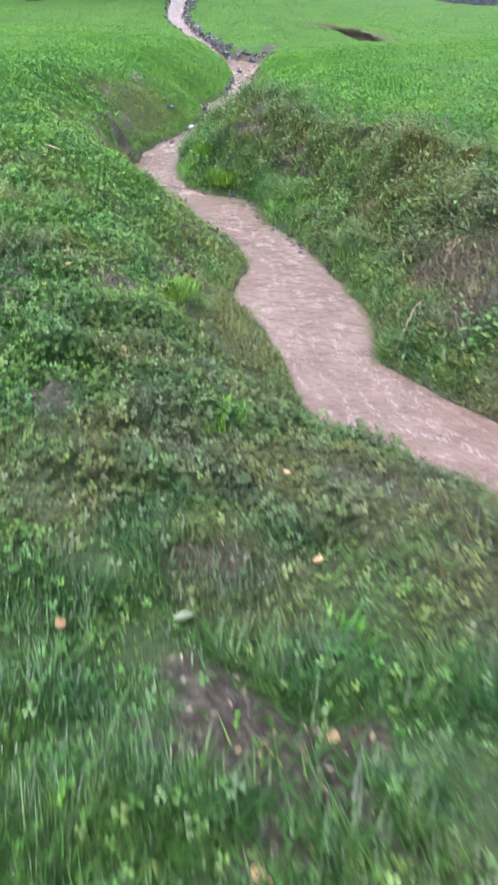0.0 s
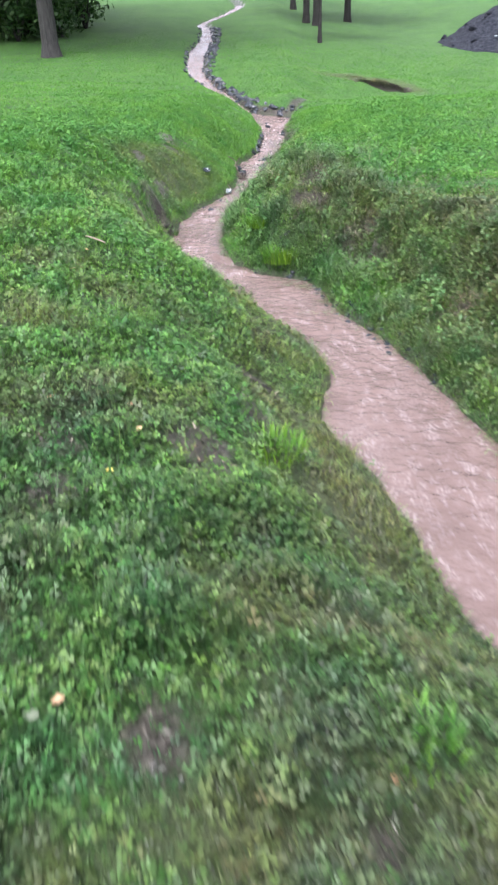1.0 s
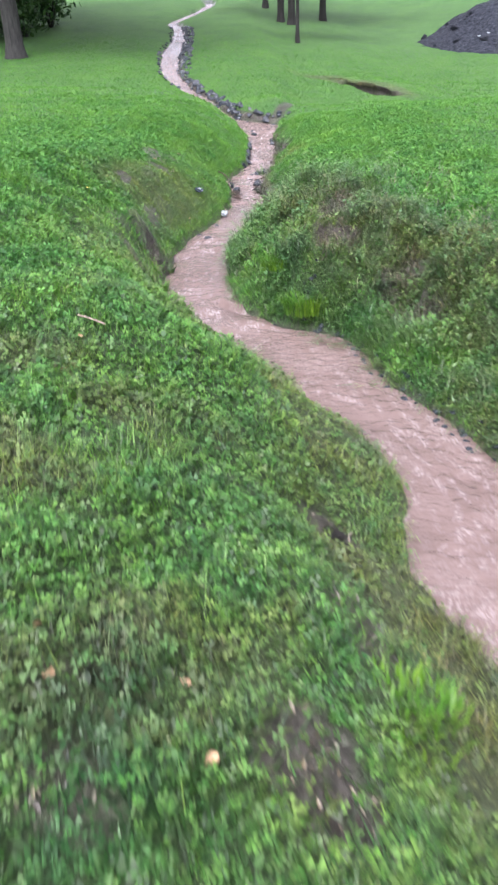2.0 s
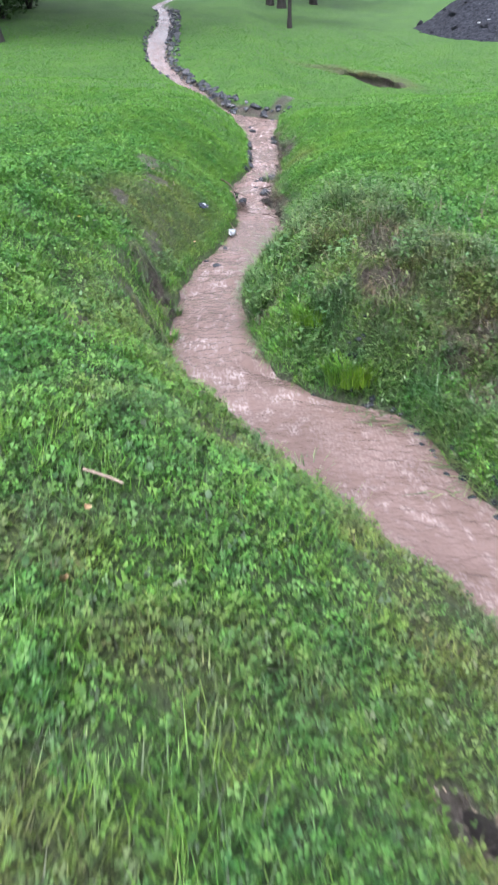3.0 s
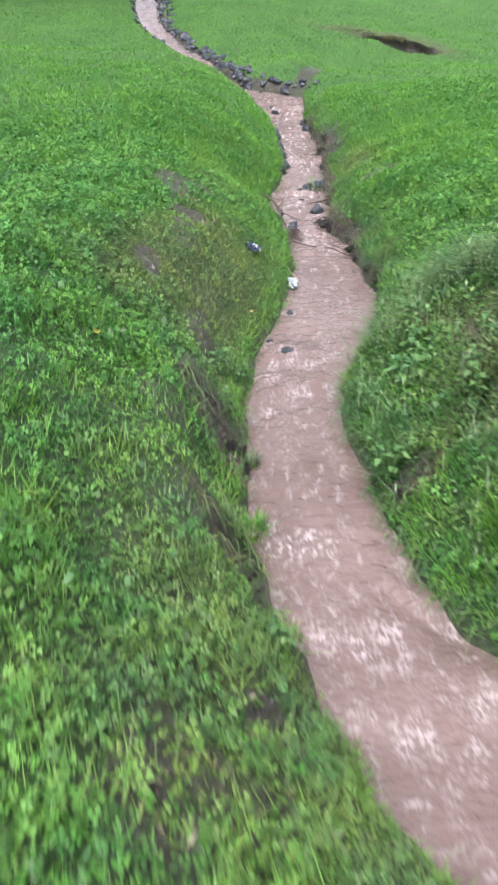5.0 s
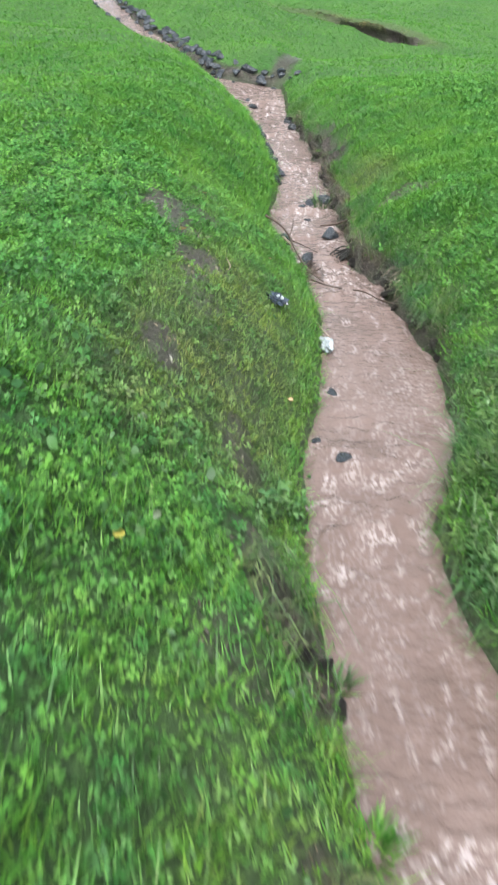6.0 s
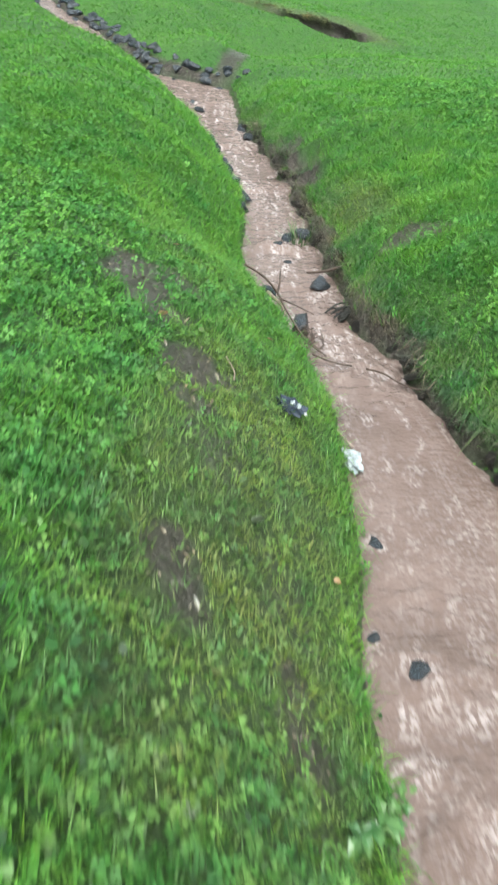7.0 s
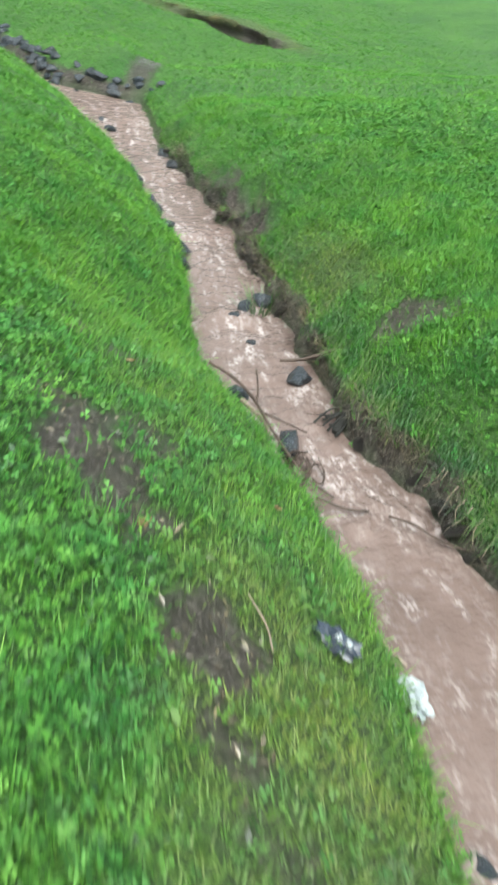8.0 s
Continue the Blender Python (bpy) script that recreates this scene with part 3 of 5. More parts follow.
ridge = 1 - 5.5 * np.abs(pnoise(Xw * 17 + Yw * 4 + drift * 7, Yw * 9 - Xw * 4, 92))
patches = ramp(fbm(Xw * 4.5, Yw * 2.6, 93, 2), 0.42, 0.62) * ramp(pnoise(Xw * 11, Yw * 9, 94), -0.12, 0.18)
foam_glints = np.maximum(foam_glints, 0.36 * ramp(ridge, 0.35, 0.95) * patches)
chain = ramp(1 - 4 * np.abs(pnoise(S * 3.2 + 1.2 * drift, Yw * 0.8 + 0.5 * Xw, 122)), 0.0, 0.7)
foam_glints = np.maximum(foam_glints, 0.55 * ramp(crest, 0.12, 0.42) * where_lively * (0.3 + 0.7 * chain) * (0.5 + 0.5 * ramp(pnoise(U * 40, Yw * 16, 90), -0.15, 0.2)))
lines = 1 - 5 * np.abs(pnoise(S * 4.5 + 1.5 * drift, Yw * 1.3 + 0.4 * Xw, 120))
foam_glints = np.maximum(foam_glints, (0.38 + 0.5 * ramp(Yw, 12, 13.5)) * ramp(lines, 0.25, 0.9) * ramp(pnoise(Xw * 17, Yw * 9, 121), -0.2, 0.15))
# sheets of broken white water: x, y, half width, half length
for x, y, a, b in [(-1.16, 9.14, 0.17, 0.11), (-1.14, 10.70, 0.09, 0.04), (-1.30, 9.26, 0.08, 0.06), (-0.55, 13.30, 0.07, 0.22), (-0.48, 14.6, 0.06, 0.3), (-0.62, 13.05, 0.12, 0.05), (-0.3, 16.2, 0.06, 0.5)]:
    far_off = np.hypot((Xw - x) / a, (Yw - y) / b) + 0.7 * (fbm(Xw * 9, Yw * 9, 88, 2) - 0.5)
    foam_glints = np.maximum(foam_glints, (1 - ramp(far_off, 0.75, 1.1)) * (0.15 + 0.55 * ramp(pnoise(Xw * 34, Yw * 20, 89), -0.15, 0.25)))
for x, y, size, flat, lift in CREEK_ROCKS:
    tail = np.exp(-((Xw - x) / (size * 1.1)) ** 2 - np.where(Yw > y, (Yw - y) / (size * 1.0), (Yw - y) / (size * 2.6)) ** 2)
    foam_glints = np.maximum(foam_glints, 0.9 * tail * ramp(vnoise(Xw * 30, Yw * 16, 87), 0.25, 0.7))
    Zw += 0.012 * np.exp(-((Xw - x) / (size * 1.2)) ** 2 - ((Yw - y - size * 0.6) / (size * 0.7)) ** 2)
water = new("water", fast_mesh("water", np.stack([Xw, Yw, Zw], -1).reshape(-1, 3), grid_faces(*Xw.shape), WATER, {"foam_glints": np.clip(foam_glints, 0, 1).ravel()}))
tagged(water, "swollen brown muddy brook water running in riffles", "water", kind="structure")

# ---- sward ----
rng = np.random.default_rng(7)


def scatter(count, x0, x1, y0, y1, keep):
    y = rng.uniform(y0, y1, count)
    x = rng.uniform(x0, x1, count) if x0 is not None else STRIP[0] - STRIP[2] * y + rng.uniform(-0.03, 1.03, count) * (STRIP[1] - STRIP[0] + 2 * STRIP[2] * y)
    dl, dr = off_water(x, y)
    ok = (np.maximum(dl, dr) > -0.01) & (rng.uniform(0, 1, count) < keep(x, y, dl, dr) * (1 if x0 is not None else tall_sward(x, y)))
    return x[ok], y[ok], dl[ok], dr[ok]


def blades(name, x, y, height, width, lean, mat, label, dry_add=0.0, heading=None, plain_blade=False, droop=False):
    n = len(x)
    z = ground_z(x, y) - 0.004
    x, y_lean = x - lip(x, y) - 0.825 * rim(x, y), y - 0.564 * rim(x, y)
    a = rng.uniform(0, 2 * np.pi, n) if heading is None else heading
    h = height * rng.lognormal(0, 0.3, n) * (1 - 0.4 * np.clip(dry_mask(x, y), 0, 1))
    w = width * rng.uniform(0.7, 1.4, n)
    tip = h * lean * rng.uniform(0.3, 1.5, n)
    cx, cy = np.cos(a), np.sin(a)
    px, py = -cy * w / 2, cx * w / 2
    shape = ((0, 0, 1), (0, 0, -1), (0.95, 0.8, 0)) if plain_blade else ((0, 0, 1), (0, 0, -1), (0.6, 0.33, 0.8), (0.6, 0.33, -0.8), (1 - 0.25 * min(lean, 1.5), 1, 0))
    if droop:
        shape = ((0, 0, 1), (0, 0, -1), (0.35, 0.45, 0.9), (0.35, 0.45, -0.9), (-0.75, 1, 0))
    corners = np.array([[0, 1, 2]] if plain_blade else [[0, 1, 3], [0, 3, 2], [2, 3, 4]])
    m = len(shape)
    v = np.zeros((n, m, 3))
    for k, (up, outward, wide) in enumerate(shape):
        v[:, k, 0] = x + cx * tip * outward + px * wide
        v[:, k, 1] = y_lean + cy * tip * outward + py * wide
        v[:, k, 2] = z + h * up
    f = corners[None] + m * np.arange(n)[:, None, None]
    dry = np.clip(dry_mask(x, y) * 0.9 + rng.normal(0, 0.12, n) + dry_add, 0, 1)
    ob = new(name, fast_mesh(name, v.reshape(-1, 3), f.reshape(-1, 3), mat, {"dry": np.repeat(dry, m)}))
    return tagged(ob, label, "grass", kind="stuff")


def clovers(name, x, y, size, lift, mat, label):
    """Three-part leaves held over the ground."""
    n = len(x)
    z = ground_z(x, y) + lift * rng.uniform(0.25, 1.3, n)
    r = size * rng.lognormal(0, 0.25, n)
    a = rng.uniform(0, 2 * np.pi, n)
    slant = 0.55
    tx, ty = rng.normal(0, 1, n) * slant, rng.normal(0, 1, n) * slant
    v = np.zeros((n, 7, 3))
    cup = rng.uniform(-0.1, 0.35, n)
    offs = [(0, 0, 0)]
    for k in range(3):
        b = k * 2.094
        offs += [(0.95, b - 0.52, 0.6), (0.95, b + 0.52, 0.8)]
    for k, (rad, ang, up) in enumerate(offs):
        ox, oy = r * rad * np.cos(a + ang), r * rad * np.sin(a + ang)
        v[:, k, 0], v[:, k, 1] = x + ox, y + oy
        v[:, k, 2] = z + ox * tx + oy * ty + cup * r * up
    f = np.array([[0, 1, 2], [0, 3, 4], [0, 5, 6]])[None] + 7 * np.arange(n)[:, None, None]
    dry = np.clip(dry_mask(x, y) * 0.7 + rng.normal(0, 0.12, n), 0, 1)
    ob = new(name, fast_mesh(name, v.reshape(-1, 3), f.reshape(-1, 3), mat, {"dry": np.repeat(dry, 7)}, smooth=False))
    return tagged(ob, label, "clover", kind="stuff")


def ovals(name, x, y, size, lift, mat, label, narrow=0.5):
    """Pointed single leaves with a fold along the middle."""
    n = len(x)
    z = ground_z(x, y) + lift * rng.uniform(0.1, 1.3, n)
    r = size * np.clip(rng.lognormal(0, 0.3, n), 0.5, 1.7)
    a = rng.uniform(0, 2 * np.pi, n)
    pitch = rng.normal(0.15, 0.5, n)
    fold = rng.uniform(0.05, 0.5, n)
    v = np.zeros((n, 6, 3))
    for k, (u, side, up) in enumerate(((0, 0, 0), (0.4, 1, 1), (0.4, -1, 1), (0.45, 0, 0), (1.0, 0, -0.35), (0.75, 0.0, 0))):
        v[:, k, 0] = x + np.cos(a) * r * u - np.sin(a) * r * narrow * side * 0.5
        v[:, k, 1] = y + np.sin(a) * r * u + np.cos(a) * r * narrow * side * 0.5
        v[:, k, 2] = z + r * u * np.sin(pitch) + r * fold * up * 0.3
    f = np.array([[0, 3, 1], [0, 2, 3], [1, 3, 4], [3, 2, 4]])[None] + 6 * np.arange(n)[:, None, None]
    dry = np.clip(dry_mask(x, y) * 0.6 + rng.normal(0, 0.15, n), 0, 1)
    ob = new(name, fast_mesh(name, v.reshape(-1, 3), f.reshape(-1, 3), mat, {"dry": np.repeat(dry, 6)}, smooth=False))
    return tagged(ob, label, "weeds", kind="stuff")


def broad(name, x, y, size, lift, mat, label, narrow=0.6):
    """Rounded leaves, arched from stalk to tip."""
    n = len(x)
    z = ground_z(x, y) + lift * rng.uniform(0.3, 1.2, n)
    r = size * np.clip(rng.lognormal(0, 0.22, n), 0.6, 1.5)
    a = rng.uniform(0, 2 * np.pi, n)
    pitch, tilt = rng.normal(0.15, 0.55, n), rng.normal(0, 0.6, n)
    v = np.zeros((n, 8, 3))
    for k, (u, side) in enumerate(((0, 0), (0.22, 0.8), (0.22, -0.8), (0.55, 1), (0.55, -1), (0.86, 0.6), (0.86, -0.6), (1, 0))):
        v[:, k, 0] = x + np.cos(a) * r * u - np.sin(a) * r * narrow * side * 0.5
        v[:, k, 1] = y + np.sin(a) * r * u + np.cos(a) * r * narrow * side * 0.5
        v[:, k, 2] = z + r * u * np.sin(pitch) + r * narrow * side * 0.5 * np.sin(tilt) - 0.35 * r * (u - 0.45) ** 2
    f = np.array([[0, 2, 1], [1, 2, 4], [1, 4, 3], [3, 4, 6], [3, 6, 5], [5, 6, 7]])[None] + 8 * np.arange(n)[:, None, None]
    dry = np.clip(dry_mask(x, y) * 0.6 + rng.normal(0, 0.15, n), 0, 1)
    ob = new(name, fast_mesh(name, v.reshape(-1, 3), f.reshape(-1, 3), mat, {"dry": np.repeat(dry, 8)}))
    return tagged(ob, label, "weeds", kind="stuff")


def lushness(x, y):
    return fbm(x * 0.9, y * 0.9, 91, 3)


def near_keep(x, y, dl, dr):
    return (1 - 0.93 * bare_mask(x, y)) * (1 - 0.45 * dry_mask(x, y) * ramp(y, 8.5, 10)) * (0.5 + 0.9 * ramp(1 - lushness(x, y), 0.3, 0.7)) * (0.6 + 0.4 * ramp(y, 1.9, 4.0))


def lawn(x, y, dl, dr):
    """Fine short grass without clover, on both banks of the upper brook."""
    return np.clip(ramp(y + 1.3 * ramp(dr, 0, 0.2) + 1.6 * (fbm(x * 1.2, y * 1.2, 66, 2) - 0.5), 13.2, 15.6) * (1 - 0.5 * ramp(dr, 0.9, 1.7)) + 0.85 * ramp(y, 9.9, 11.0) * ramp(dl, 0.0, 0.05) * (1 - ramp(dl + 0.5 * (fbm(x * 2, y * 2, 67, 2) - 0.5), 0.6, 1.1)) * (1 - ramp(y, 14.5, 16)), 0, 1)


def clover_keep(x, y, dl, dr):
    away = 0.25 + 0.75 * ramp(np.maximum(dl, dr), 0.05, 0.5)
    return (1 - 0.93 * bare_mask(x, y)) * (1 - 0.4 * dry_mask(x, y)) * (1 - 0.93 * lawn(x, y, dl, dr)) * (0.6 + 0.4 * ramp(y, 1.8, 3.6)) * away * (0.25 + 1.2 * ramp(lushness(x, y) + 0.1 * ramp(y, 8, 10), 0.32, 0.6))


def clumps(x, y):
    return 0.35 + 1.5 * ramp(fbm(x * 5.5, y * 5.5, 96, 2), 0.25, 0.75) * (0.6 + 0.8 * vnoise(x * 1.7, y * 1.7, 97))


def beside(dl, dr):
    """Thinner away from the brook."""
    return 1 - 0.82 * ramp(np.maximum(dl - 0.6, dr), 1.5, 3.0)


def either(x, y, dl, dr, chosen):
    return [(x[k], y[k], dl[k], dr[k]) for k in (chosen, ~chosen)]


def shaded_share(x, y):
    """Share of the deep green grass and clover that carries the near meadow's shade in its colour."""
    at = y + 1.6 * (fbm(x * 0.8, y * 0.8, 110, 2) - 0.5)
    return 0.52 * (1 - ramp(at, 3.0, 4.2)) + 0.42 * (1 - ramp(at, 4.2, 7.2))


def turf_height(x, y, dl, dr):
    return 0.040 * clumps(x, y) * (1 - 0.28 * ramp(y, 8, 10)) * (1 - 0.35 * lawn(x, y, dl, dr)) * (1 - 0.25 * (1 - ramp(y, 2.0, 3.8)))


x, y, dl, dr = scatter(1350000, None, None, -1.0, 19, lambda x, y, dl, dr: near_keep(x, y, dl, dr) * beside(dl, dr))
deep, light = either(x, y, dl, dr, rng.uniform(0, 1, len(x)) < shaded_share(x, y))
light, upper = either(*light, light[1] + 2.0 * (fbm(light[0], light[1], 113, 2) - 0.5) < 13.5)
x, y, dl, dr = upper
blades("upper_meadow_grass", x, y, turf_height(x, y, dl, dr), 0.0058, 1.3, FAR_GRASS, "fine bright green grass of the upper meadow", plain_blade=True)
x, y, dl, dr = light
blades("meadow_grass", x, y, turf_height(x, y, dl, dr), 0.0050, 1.3, GRASS, "short wet green grass of the meadow", plain_blade=True)
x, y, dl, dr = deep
blades("deep_shaded_grass", x, y, turf_height(x, y, dl, dr), 0.0054, 1.4, LUSH_SHADED, "deep green wet grass, shade between blades in its colour", plain_blade=True)
x, y, dl, dr = scatter(900000, None, None, -1.0, 18, lambda x, y, dl, dr: clover_keep(x, y, dl, dr) * beside(dl, dr))
deep, light = either(x, y, dl, dr, rng.uniform(0, 1, len(x)) < shaded_share(x, y))
x, y, dl, dr = light
clovers("clover_sward", x, y, 0.0112, 0.044 * clumps(x, y), CLOVER, "dense wet clover leaves among the grass")
x, y, dl, dr = deep
clovers("deep_shaded_clover", x, y, 0.0120, 0.044 * clumps(x, y), DEEP_CLOVER, "blue-green wet clover, shade between leaves in its colour")
x, y, dl, dr = scatter(30000, None, None, -1.0, 17, lambda x, y, dl, dr: clover_keep(x, y, dl, dr) * beside(dl, dr))
broad("broadleaf_sward", x, y, 0.021, 0.046 * clumps(x, y), DEEP_CLOVER, "broader plantain and dock leaves in the sward", 0.5)
patchy = lambda x, y: np.maximum(np.exp(-(((x + 2.15) / 0.35) ** 2 + ((y - 10.3) / 0.6) ** 2)), np.maximum(np.exp(-(((x + 1.45) / 0.4) ** 2 + ((y - 5.5) / 0.5) ** 2)), 0.6 * np.exp(-(((x + 1.8) / 0.3) ** 2 + ((y - 8.1) / 0.6) ** 2))))
x, y, dl, dr = scatter(12000, -3.2, -0.8, 4.3, 12.2, lambda x, y, dl, dr: patchy(x, y) * clover_keep(x, y, dl, dr) * 0.5)
broad("round_leaves", x, y, 0.022, 0.050, DEEP_CLOVER, "round glossy leaves standing over the clover", 0.85)
x, y, dl, dr = scatter(60000, -2.6, 2.2, 0.5, 15.0, lambda x, y, dl, dr: 0.8 * ramp(bare_mask(x, y), 0.2, 0.8) * (np.maximum(dl, dr) > 0.03))
ovals("leaf_litter", x, y, 0.020, 0.006, DEAD_LITTER, "flecks of dead leaves and straw on the bare soil", 0.4)
x, y, dl, dr = scatter(420000, -10.5, 10.0, 12.5, 38, lambda x, y, dl, dr: (1 - 0.9 * bare_mask(x, y)) * ramp(y, 12.5, 15.5) * (1 - ramp(y, 22, 38)) * (1 - 0.85 * ramp(np.abs(x + 0.3) - 0.28 * y, -0.5, 2.0)))
blades("far_meadow_grass", x, y, 0.032, 0.011, 1.3, FAR_GRASS, "smooth bright green grass on the farther slope", plain_blade=True)
x, y, dl, dr = scatter(420000, -2.3, 1.9, 9.8, 16.5, lambda x, y, dl, dr: (1 - 0.92 * bare_mask(x, y)) * lawn(x, y, dl, dr) * (1 - 0.7 * ramp(y, 14, 16.5)))
blades("bank_lawn", x, y, 0.028, 0.0045, 1.6, FAR_GRASS, "short fine yellow-green grass on the bank slopes", 0.08, plain_blade=True)
# Lush patches by the start, their dark green also holding the foreground's shade.
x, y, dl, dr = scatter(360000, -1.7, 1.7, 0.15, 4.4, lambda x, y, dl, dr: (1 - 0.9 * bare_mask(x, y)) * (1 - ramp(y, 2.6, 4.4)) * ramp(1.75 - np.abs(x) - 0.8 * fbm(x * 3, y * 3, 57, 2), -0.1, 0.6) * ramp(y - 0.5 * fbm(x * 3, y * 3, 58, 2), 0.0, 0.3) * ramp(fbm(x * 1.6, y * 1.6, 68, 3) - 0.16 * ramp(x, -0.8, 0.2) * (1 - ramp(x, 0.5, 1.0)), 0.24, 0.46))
blades("lush_shaded_grass", x, y, 0.032 * clumps(x, y), 0.0068, 1.5, LUSH_SHADED, "dense wet grass in lush patches, shade put into its green", -0.3, plain_blade=True)
x, y, dl, dr = scatter(240000, -3.0, 2.0, 2.0, 20.0, lambda x, y, dl, dr: ramp(np.maximum(dl, dr), 0.0, 0.04) * (1 - ramp(np.maximum(dl, dr), 0.05, 0.2)) * (1 - 0.92 * bare_mask(x, y)))
blades("bank_grass", x, y, 0.045, 0.0042, 1.3, GRASS, "longer grass hanging over the water's edge")
x, y, dl, dr = scatter(70000, -1.0, 2.6, 2.5, 11.6, lambda x, y, dl, dr: ramp(dr, -0.01, 0.01) * (1 - ramp(dr, 0.05, 0.12)) * (0.3 + 0.7 * ramp(vnoise(x * 5, y * 5, 100), 0.3, 0.6)))
blades("fringe_grass", x, y, 0.075, 0.0042, 1.2, WEED, "grey-green grass drooping into the brook", 0.15, np.pi + rng.normal(0, 0.7, len(x)), droop=True)
x, y, dl, dr = scatter(90000, -2.2, 1.0, 2.5, 20.0, lambda x, y, dl, dr: ramp(dl, -0.01, 0.01) * (1 - ramp(dl, 0.05, 0.10)) * (0.2 + 0.8 * ramp(vnoise(x * 5, y * 5, 101), 0.3, 0.6)) * (1 - 0.8 * bare_mask(x, y + 0.3)))
blades("fringe_grass", x, y, 0.055, 0.0036, 1.2, GRASS, "fine grass trailing over the brook's margin", 0.1, rng.normal(0, 0.7, len(x)), droop=True)
rims = lambda x, y: np.minimum(np.abs(np.hypot(x + 1.42, (y - 9.70) * 0.8) - 0.21), np.abs(np.hypot(x + 1.42, (y - 8.80) * 0.8) - 0.16))
x, y, dl, dr = scatter(3000, -1.75, -1.2, 8.5, 10.05, lambda x, y, dl, dr: (1 - ramp(rims(x, y), 0.01, 0.05)) * (dl > 0.03))
blades("slump_rim_grass", x, y, 0.085, 0.0040, 1.2, WEED, "ragged grass and roots hanging over the slumped bank", 0.35, rng.normal(-0.4, 0.7, len(x)), droop=True)
weedy = lambda x, y, dl, dr: ramp(dr, 0.0, 0.08) * (1 - ramp(dr, 1.0, 1.6)) * (1 - ramp(y, 10.6, 11.6)) * (1 - 0.85 * bare_mask(x, y)) * (0.3 + ramp(fbm(x * 2.3, y * 2.3, 95, 2), 0.35, 0.6)) * (0.25 + 1.2 * ramp(fbm(x * 6, y * 6, 69, 2), 0.38, 0.62))
hummocks = lambda x, y: 0.05 + 0.17 * ramp(fbm(x * 3.6, y * 3.6, 111, 2), 0.42, 0.68) * ramp(off_water(x, y)[1], 0.05, 0.4)
x, y, dl, dr = scatter(300000, -1.0, 3.6, 1.5, 11.6, weedy)
ovals("bank_weeds", x, y, 0.027, hummocks(x, y), WEED, "dark green nettle-like weeds crowding the bank")
x, y, dl, dr = scatter(210000, -1.0, 3.6, 1.5, 11.6, weedy)
blades("bank_weed_grass", x, y, 0.08 + 0.6 * hummocks(x, y), 0.0045, 1.2, WEED, "rank grass among the bank weeds", 0.12)
x, y, dl, dr = scatter(60000, -0.9, 2.4, 3.2, 10.8, lambda x, y, dl, dr: (0.10 * ramp(dr, 0.3, 0.6) + ramp(bare_mask(x, y), 0.2, 0.7)) * (dr > 0.05) * (1 - ramp(dr, 1.6, 2.2)))
blades("dead_bank_stalks", x, y, 0.11, 0.0042, 1.7, DEAD_LITTER, "brown dead stalks matted over the bank", 0.5)
x, y, dl, dr = scatter(110000, -0.9, 0.7, 11.2, 18.6, lambda x, y, dl, dr: ramp(dr, 0.05, 0.10) * (1 - ramp(dr, 0.18, 0.30)) * (1 - 0.75 * bare_mask(x, y)) * (0.35 + 0.65 * ramp(vnoise(y * 3, x * 0, 98), 0.12, 0.5)) * (1 - ramp(y, 13.5, 18) * 0.5))
blades("overhanging_grass", x, y, 0.06 - 0.015 * ramp(y, 12.8, 14), 0.0045, 1.0, WEED, "grey-green grass drooping over the cut bank", 0.3, np.pi + rng.normal(0, 0.6, len(x)), droop=True)
x, y, dl, dr = scatter(42000, -0.9, 0.6, 11.4, 18.6, lambda x, y, dl, dr: ramp(dr, 0.0, 0.02) * (1 - ramp(dr, 0.14, 0.2)) * ramp(bare_mask(x, y), 0.3, 0.7))
blades("bank_roots", x, y, 0.07, 0.003, 1.6, DEAD_LITTER, "dry roots and straw hanging from the cut bank", 0.9, np.pi + rng.normal(0, 0.9, len(x)))
x, y, dl, dr = scatter(40000, 1.6, 3.8, 22.8, 26.2, lambda x, y, dl, dr: (1 - ramp(np.abs(hollow(x, y)[1] + 0.03), 0.03, 0.10)) * ramp(hollow(x, y)[0], 0.1, 0.4) * (1 - ramp(hollow(x, y)[0], 0.95, 1.05)) * ramp(vnoise(x * 4, y * 4, 99), 0.3, 0.7))
blades("hollow_grass", x, y, 0.10, 0.007, 1.1, WEED, "grass hanging over the washed-out hollow", 0.25, np.pi + 0.5 + rng.normal(0, 0.5, len(x)), droop=True)

flood = rng.uniform(0, 1, (2, 300))
fy = 7.15 + 0.95 * flood[1]
fx = np.interp(fy, BROOK[:, 0], BROOK[:, 2]) + 0.04 - 0.30 * flood[0] ** 2.4 * ramp(vnoise(fy * 7, fy * 0, 112), 0.3, 0.6)
blades("flooded_grass", fx, fy, 0.05, 0.006, 2.2, WEED, "drowned grass lying in the shallow backwater", 0.25)
me = bpy.data.objects["flooded_grass"].data
co = np.zeros(len(me.vertices) * 3, np.float32)
me.vertices.foreach_get("co", co)
co = co.reshape(-1, 3)
co[:, 2] = np.maximum(co[:, 2], water_level(co[:, 1]) + 0.004)
me.vertices.foreach_set("co", co.ravel())

# ---- things ----
def smooth_line(points, per=6):
    """A Catmull-Rom line through the points."""
    p = [Vector(q) for q in points]
    p = [2 * p[0] - p[1], *p, 2 * p[-1] - p[-2]]
    out = []
    for a, b, c, d in zip(p[:-3], p[1:-2], p[2:-1], p[3:]):
        for k in range(per):
            t = k / per
            out.append(0.5 * (2 * b + (c - a) * t + (2 * a - 5 * b + 4 * c - d) * t * t + (3 * b - a - 3 * c + d) * t ** 3))
    return out + [p[-2]]


